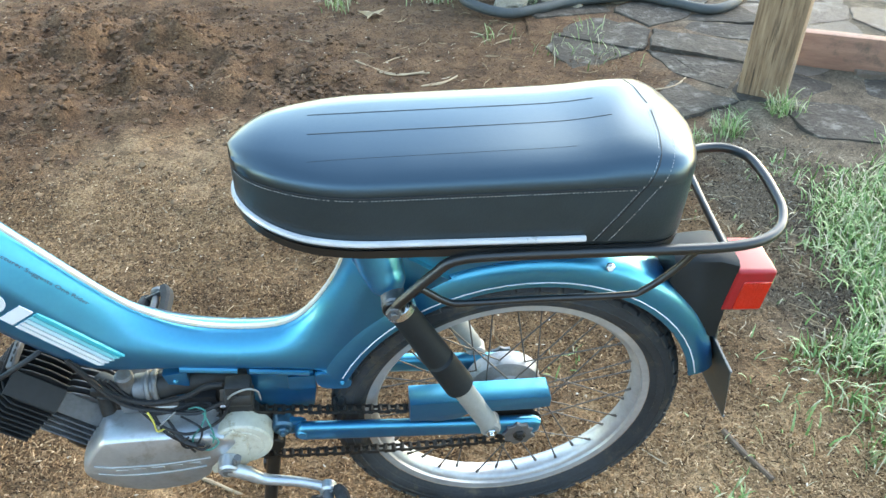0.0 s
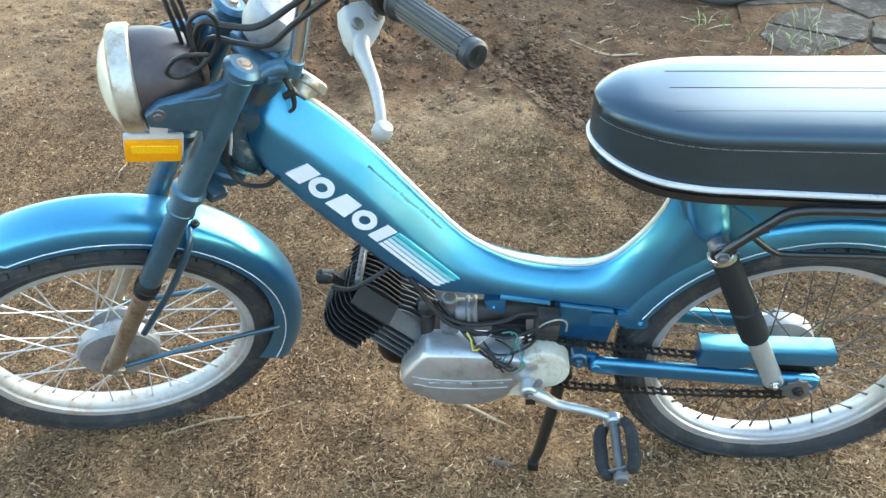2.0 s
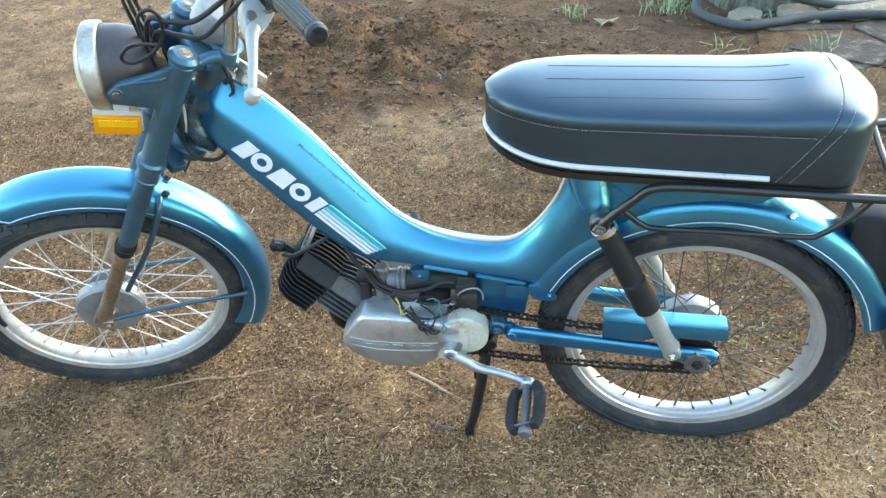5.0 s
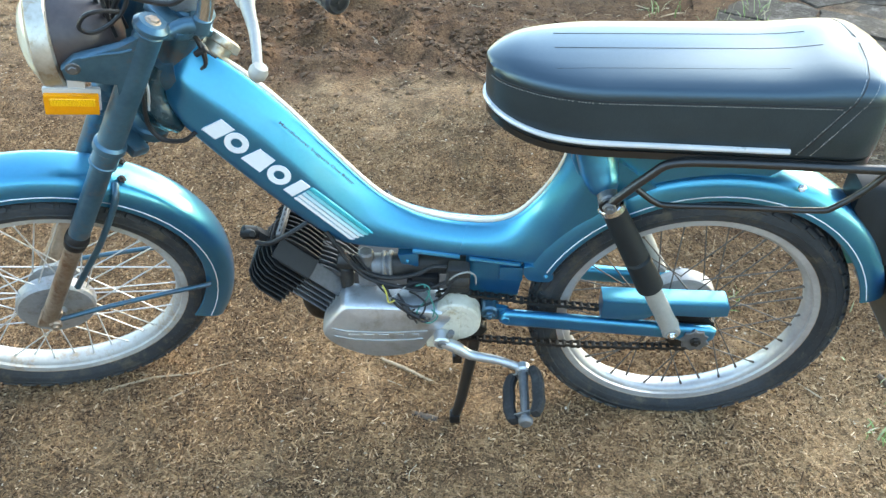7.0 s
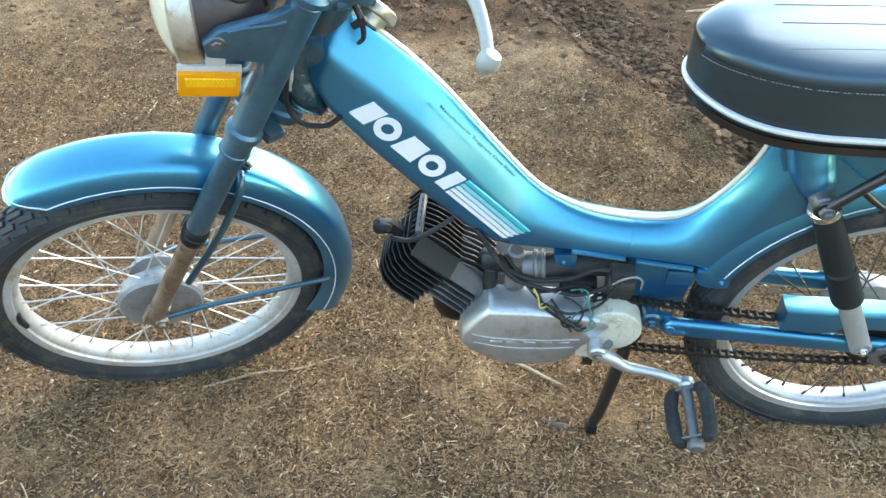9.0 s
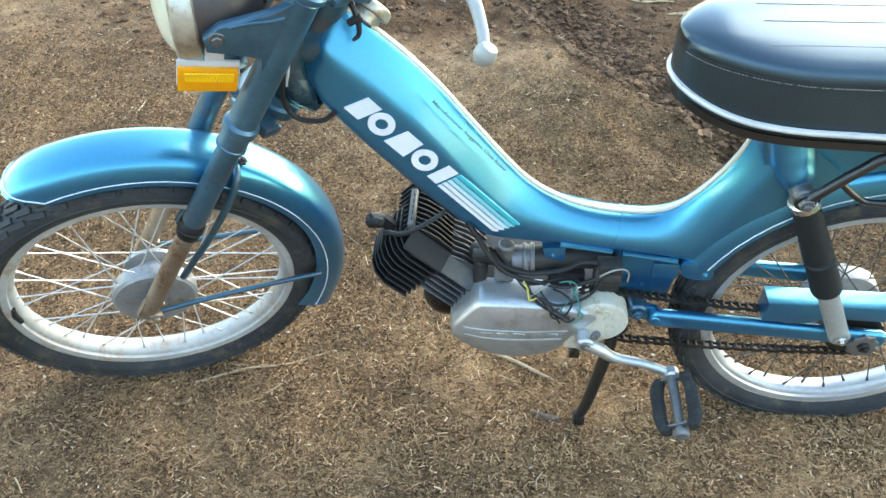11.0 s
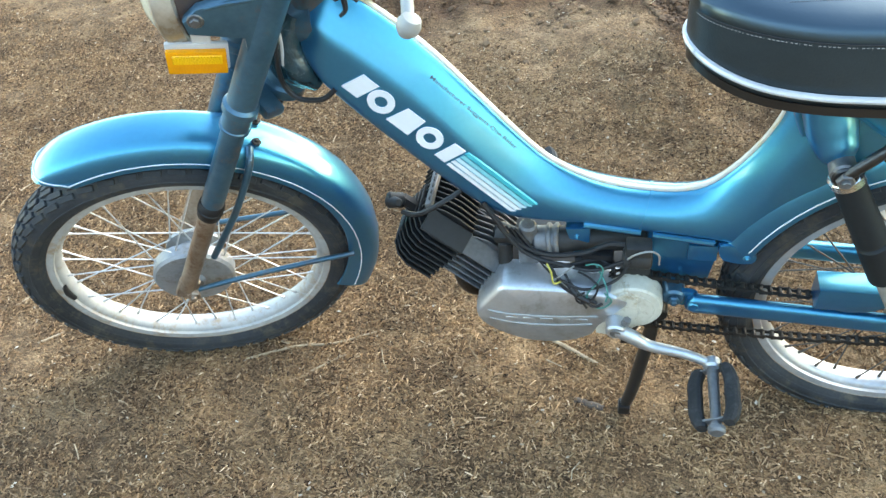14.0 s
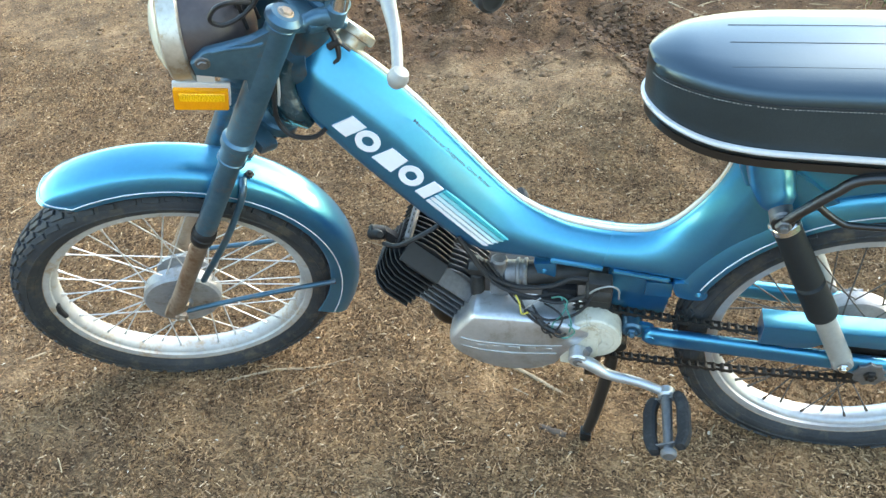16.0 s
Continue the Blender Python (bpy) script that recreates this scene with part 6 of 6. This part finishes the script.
STRAW = island_material("dry_straw", [(0.0, (0.24, 0.16, 0.09)), (0.6, (0.36, 0.27, 0.17)), (1.0, (0.52, 0.43, 0.31))])
scatter("dry_stalks", many(260, -3.2, 1.6, 0.4, 3.4) + many(520, 0.7, 1.9, 1.2, 2.35, lambda x, y: noise.noise((x * 5, y * 5, 31)) > rng.uniform(-0.5, 0.4)) + many(90, -0.6, 0.9, 2.3, 3.5), STRAW, "dry pale stalks and bark slivers", "straw", straw)

# single twigs
def twig(points, r, mat, label):
    pts = [(x, y, soil(x, y) + r * 0.8) for x, y in points]
    ob = part("twig", tube(pts, [r, r * 1.1, r * 0.9, r * 0.6][: len(pts)], 7, 4), mat, None)
    tagged(ob, label, "twig")


STICK = surface("bare_stick", (0.26, 0.18, 0.11), (0.42, 0.32, 0.2), (0.7, 0.9), 0, 20, 120, 0.3)
DARK_STICK = surface("dark_stick", (0.05, 0.032, 0.02), (0.12, 0.08, 0.05), (0.7, 0.9), 0, 20, 120, 0.3)
twig([(-0.455, 0.985), (-0.40, 0.965), (-0.335, 0.935)], 0.0035, STICK, "pale stripped stick lying on mulch")
twig([(0.565, 1.10), (0.585, 1.05), (0.625, 0.985)], 0.006, DARK_STICK, "dark broken twig lying on mulch")
twig([(-0.98, 0.80), (-0.90, 0.853), (-0.83, 0.878), (-0.76, 0.925)], 0.0024, STICK, "long thin stalk lying on mulch")

# bare stalks and sticks round the dug earth
twig([(-0.224, 2.752), (-0.145, 2.735), (-0.057, 2.773)], 0.003, STICK, "bare dry stalk lying on the soil")
twig([(-0.058, 2.658), (0.018, 2.692), (0.062, 2.742)], 0.0032, STICK, "bare dry stalk lying on the soil")
twig([(-0.207, 2.835), (-0.167, 2.883), (-0.132, 2.908)], 0.0022, STICK, "bare dry stalk lying on the soil")
twig([(0.214, 3.038), (0.269, 3.085), (0.311, 3.101)], 0.0024, STICK, "bare dry stalk lying on the soil")
twig([(-0.309, 2.821), (-0.178, 2.756), (-0.036, 2.763)], 0.0032, STICK, "bare dry stalk lying on the soil")
twig([(-0.064, 2.656), (0.005, 2.674), (0.065, 2.744)], 0.0028, STICK, "bare dry stalk lying on the soil")
twig([(0.742, 2.657), (0.833, 2.698), (0.913, 2.804)], 0.0034, STICK, "bare dry stalk lying on the soil")
twig([(-0.847, 0.8), (-0.821, 0.831), (-0.797, 0.857)], 0.0018, STICK, "bare dry stalk lying on the soil")
twig([(-1.42, 0.737), (-1.407, 0.753), (-1.386, 0.778)], 0.0026, STICK, "bare dry stalk lying on the soil")


def flake(x, y):
    """A small pale flake of wood."""
    r, a = rng.uniform(0.0018, 0.0048), rng.uniform(0, 6.28)
    c, s, z = math.cos(a), math.sin(a), soil(x, y) + rng.uniform(0.001, 0.004)
    k = rng.uniform(0.35, 0.7)
    ring = [(r * math.cos(q), r * k * math.sin(q)) for q in np.linspace(0, 6.28, 7)[:-1]]
    tilt = rng.normal(0, 0.3)
    out = [(x + c * u - s * v, y + s * u + c * v, z + u * tilt * 0.5) for u, v in ring] + [(x, y, z + 0.0012)]
    return out, [(i, (i + 1) % 6, 6) for i in range(6)] + [(5, 4, 3, 2, 1, 0)]


FLAKE = island_material("pale_wood_flake", [(0.0, (0.26, 0.19, 0.12)), (0.6, (0.40, 0.32, 0.23)), (1.0, (0.60, 0.53, 0.43))])
scatter("wood_flakes", many(2600, -2.6, 1.4, 0.3, 3.2), FLAKE, "small pale flakes of wood on the mulch", "wood chips", flake)

# ---- timber post and edging board ----
def timber(name, size, place, turn, mat, label, category, cut=0.006):
    bm = block(size, (0, 0, 0), cut, 2)
    bmesh.ops.subdivide_edges(bm, edges=[e for e in bm.edges if e.calc_length() > 0.3], cuts=10)
    for v in bm.verts:
        v.co.x += 0.003 * noise.noise(v.co * 5)
        v.co.y += 0.003 * noise.noise(v.co * 5 + Vector((4, 4, 4)))
    ob = part(name, bm, mat, None)
    ob.matrix_world = Matrix.Translation(place) @ turn
    return tagged(ob, label, category)


timber("wooden_post", (0.155, 0.155, 2.2), (1.135, 2.67, 1.06), Matrix.Rotation(radians(-28), 4, "Z"), TIMBER, "weathered square timber post set in ground", "post")
timber("edging_board", (2.2, 0.05, 0.13), (2.36, 2.64, 0.065), Matrix.Rotation(radians(-15), 4, "Z"), BOARD, "reddish timber edging board along the paving", "board")

# ---- an unseen plain wall, added behind the camera to block low bright sky ----
WALL = surface("plain_grey_render", (0.20, 0.205, 0.21), (0.27, 0.275, 0.28), (0.8, 0.95), 0, 2, 60, 0.3, 0, 0.003)
tagged(part("sky_block_wall", block((24.0, 0.2, 3.0), (-0.5, -7.0, 1.45), 0.004, 1), WALL, None), "plain grey wall, added unseen to block low sky", "wall", kind="structure")

# ---- corrugated hose ----
hose_path = [(1.10, 4.10, 0.04), (0.95, 3.80, 0.06), (0.80, 3.64, 0.045), (0.62, 3.555, 0.065), (0.43, 3.525, 0.115), (0.27, 3.525, 0.155), (0.15, 3.52, 0.115), (0.09, 3.46, 0.055), (0.13, 3.37, 0.04), (0.27, 3.30, 0.03), (0.40, 3.36, 0.03),
             (0.56, 3.46, 0.03), (0.84, 3.53, 0.035), (1.00, 3.47, 0.03), (1.14, 3.40, 0.03), (1.28, 3.52, 0.03), (1.40, 3.80, 0.03), (1.62, 4.2, 0.03)]
hose_pts = [(x, y, max(0.0, soil(x, y)) + z) for x, y, z in hose_path]
line = spline(hose_pts, 26)
tagged(part("hose", tube(line, [0.0212 if i % 2 else 0.0203 for i in range(len(line))], 12, 1, smooth=False), HOSE, None), "black ribbed drain hose lying in a bend", "hose")

# ---- loose pale edging stones by the hose ----
ROCK = surface("lichen_pale_rock", (0.13, 0.105, 0.072), (0.32, 0.27, 0.195), (0.8, 0.95), 0, 16, 70, 0.9, 0, 0.008, grime=(0.09, 0.07, 0.045))


def rock(x, y, r, seed):
    bm = bmesh.new()
    bmesh.ops.create_icosphere(bm, subdivisions=3, radius=1)
    for v in bm.verts:
        p = v.co.copy()
        k = 1 + 0.35 * noise.noise(p * 1.3 + Vector((seed * 7.1, 0, 0))) + 0.10 * noise.noise(p * 4 + Vector((0, seed * 3.3, 0)))
        q = Vector((max(-1.0, min(1.0, p.x * k)) * 1.25, max(-0.95, min(0.95, p.y * k)), max(-0.7, min(0.62, p.z * k)) * 0.66))
        v.co = q * r
    ob = part("rock", bm, ROCK, None, sharp=30)
    ob.matrix_world = Matrix.Translation((x, y, soil(x, y) + r * 0.16)) @ Matrix.Rotation(seed * 1.3, 4, "Z")
    tagged(ob, "pale rough edging stone half sunk in soil", "rock", group="edging stones")


rock(0.30, 3.455, 0.080, 1)
rock(0.524, 3.533, 0.085, 2)
rock(0.748, 3.626, 0.11, 3)
rock(-0.10, 3.98, 0.155, 4)
rock(-0.33, 4.06, 0.13, 5)
rock(-0.56, 4.13, 0.10, 6)


# ---- a cut tree trunk standing behind the hose ----
def trunk_wood():
    m, n, l, b = nodes_of("weathered_grey_trunk")
    grain = noise_of(n, l, 9, 6, 0.7, stretch=(4, 4, 0.5))
    col = ramp(n, l, grain, [(0.36, (0.022, 0.020, 0.016)), (0.48, (0.10, 0.095, 0.075)), (0.66, (0.21, 0.20, 0.165))])
    moss = ramp(n, l, noise_of(n, l, 5, 5, 0.7), [(0.5, (0, 0, 0)), (0.7, (0.6, 0.6, 0.6))])
    l.new(mix(n, l, moss, col, (0.10, 0.115, 0.05)), b.inputs["Base Color"])
    b.inputs["Roughness"].default_value = 0.9
    bump(n, l, b, grain, 1.0, 0.012)
    return m


rings = []
for z, grow in ((-0.04, 1.10), (0.0, 1.08), (0.05, 1.04), (0.15, 1.0), (0.3, 0.985), (0.5, 0.98), (0.70, 0.975), (0.715, 0.95)):
    rings.append([Vector((0.285 * grow * (1 + 0.05 * noise.noise((3 * math.cos(a), 3 * math.sin(a), z)) + 0.02 * noise.noise((11 * math.cos(a), 11 * math.sin(a), z * 0.6)) + (0.03 if z < 0.03 else 0) * math.sin(5 * a)) * math.cos(a), 0.285 * grow * (1 + 0.05 * noise.noise((3 * math.cos(a), 3 * math.sin(a), z)) + 0.02 * noise.noise((11 * math.cos(a), 11 * math.sin(a), z * 0.6))) * math.sin(a), z)) for a in np.linspace(0, 2 * math.pi, 73)[:-1]])
stump = part("tree_stump", skin(rings), trunk_wood(), None, sharp=50)
stump.matrix_world = Matrix.Translation((0.41, 3.88, 0.0))
tagged(stump, "weathered grey cut tree trunk with mossy bark", "stump")

# ---- a dry fallen leaf and a curl of bark ----
LEAF = surface("dry_tan_leaf", (0.42, 0.31, 0.18), (0.60, 0.48, 0.31), (0.6, 0.8), 0, 25, 150, 0.3)
lf = bmesh.new()
hub_v = lf.verts.new((0, 0, 0.006))
rim_v = [lf.verts.new(((0.062 if q % 2 else 0.026) * math.cos(q * math.pi / 5), (0.062 if q % 2 else 0.026) * math.sin(q * math.pi / 5) * 0.8, 0.012 * math.sin(q * 1.7))) for q in range(10)]
for q in range(10):
    lf.faces.new((hub_v, rim_v[q], rim_v[(q + 1) % 10]))
bmesh.ops.solidify(lf, geom=list(lf.faces), thickness=0.0012)
leaf = part("leaf", lf, LEAF, None)
leaf.matrix_world = Matrix.Translation((-0.28, 3.30, soil(-0.28, 3.30) + 0.012))
tagged(leaf, "dry tan lobed leaf lying on dark soil", "leaf")
BARK = surface("dark_curled_bark", (0.06, 0.042, 0.03), (0.13, 0.095, 0.07), (0.8, 0.95), 0, 25, 120, 0.5, 0, 0.002)
curl = skin([[Vector((u * 0.026, 0.008 * w * math.cos(q) * (1 - 0.3 * u * u), 0.007 * w * math.sin(q) - 0.001)) for q, w in [(a, 1.0) for a in np.linspace(0.3, 2.9, 7)] + [(a, 0.8) for a in np.linspace(2.9, 0.3, 7)]] for u in (-1, -0.8, -0.3, 0.2, 0.7, 1)])
bark = part("bark_piece", curl, BARK, None)
bark.matrix_world = Matrix.Translation((-0.335, 0.845, soil(-0.335, 0.845))) @ Matrix.Rotation(-0.15, 4, "Z")
tagged(bark, "curled dark bark piece lying on mulch", "bark")

# ---- flagstones ----
def clip_cell(poly, n, d):
    """Keeps the part of a polygon on one side of a line."""
    out = []
    for i, p in enumerate(poly):
        q = poly[(i + 1) % len(poly)]
        a, b = p.dot(n) - d, q.dot(n) - d
        if a <= 0:
            out.append(p)
        if a * b < 0:
            out.append(p.lerp(q, a / (a - b)))
    return out


def in_paving(x, y):
    return y > max(2.22 - 0.3 * (x - 1.2), 3.10 - 1.10 * (x - 0.40)) and x > 0.3


stone_rng = random.Random(5)
seeds = [Vector((0.2 + 0.36 * i + stone_rng.uniform(-0.16, 0.16), 1.9 + 0.25 * j + stone_rng.uniform(-0.11, 0.11))) for i in range(10) for j in range(12)]
bed = bmesh.new()
bmesh.ops.create_grid(bed, x_segments=30, y_segments=20, size=0.5)
bmesh.ops.scale(bed, vec=(4.2, 3.6, 1), verts=bed.verts)
bmesh.ops.translate(bed, vec=(2.45, 3.7, 0), verts=bed.verts)
for v in bed.verts:
    v.co.z = soil(v.co.x, v.co.y) + 0.008 - 0.03 * (0 if in_paving(v.co.x, v.co.y) else 1)
paving = tagged(part("pavement", bed, GROUND, None), "uneven crazy paving of grey-pink flagstones", "pavement", kind="structure")
for i, p in enumerate(seeds):
    if not in_paving(p.x, p.y):
        continue
    cell = [p + Vector(c) for c in ((-0.4, -0.4), (0.4, -0.4), (0.4, 0.4), (-0.4, 0.4))]
    for j, q in enumerate(seeds):
        if j != i and (q - p).length < 0.8:
            n = (q - p).normalized()
            cell = clip_cell(cell, n, (p + q).dot(n) / 2 - 0.003 - 0.004 * stone_rng.random())
    if len(cell) < 3:
        continue
    edge = []
    for a, b in zip(cell, cell[1:] + cell[:1]):
        k = max(1, int((b - a).length / 0.045))
        edge += [a.lerp(b, s / k) + Vector((stone_rng.uniform(-0.007, 0.007), stone_rng.uniform(-0.007, 0.007))) for s in range(k)]
    deep = min(1.0, max(0.0, (p.y - max(2.22 - 0.3 * (p.x - 1.2), 3.10 - 1.10 * (p.x - 0.40))) / 0.35))
    lift = 0.003 + 0.007 * stone_rng.random() + 0.004 * deep
    tx, ty = stone_rng.uniform(-0.04, 0.04), stone_rng.uniform(-0.04, 0.04)
    h0 = soil(p.x, p.y)
    rows = []
    for grow, z in ((1.0, -0.03), (1.0, lift - 0.004), (0.982, lift), (0.5, lift + 0.002)):
        rows.append([Vector((p.x + (e.x - p.x) * grow, p.y + (e.y - p.y) * grow, h0 + z + (e.x - p.x) * tx * grow + (e.y - p.y) * ty * grow)) for e in edge])
    part("flagstone", skin(rows), STONE if p.x > 1.25 and p.y > 2.7 else STONE_DIRTY, paving)
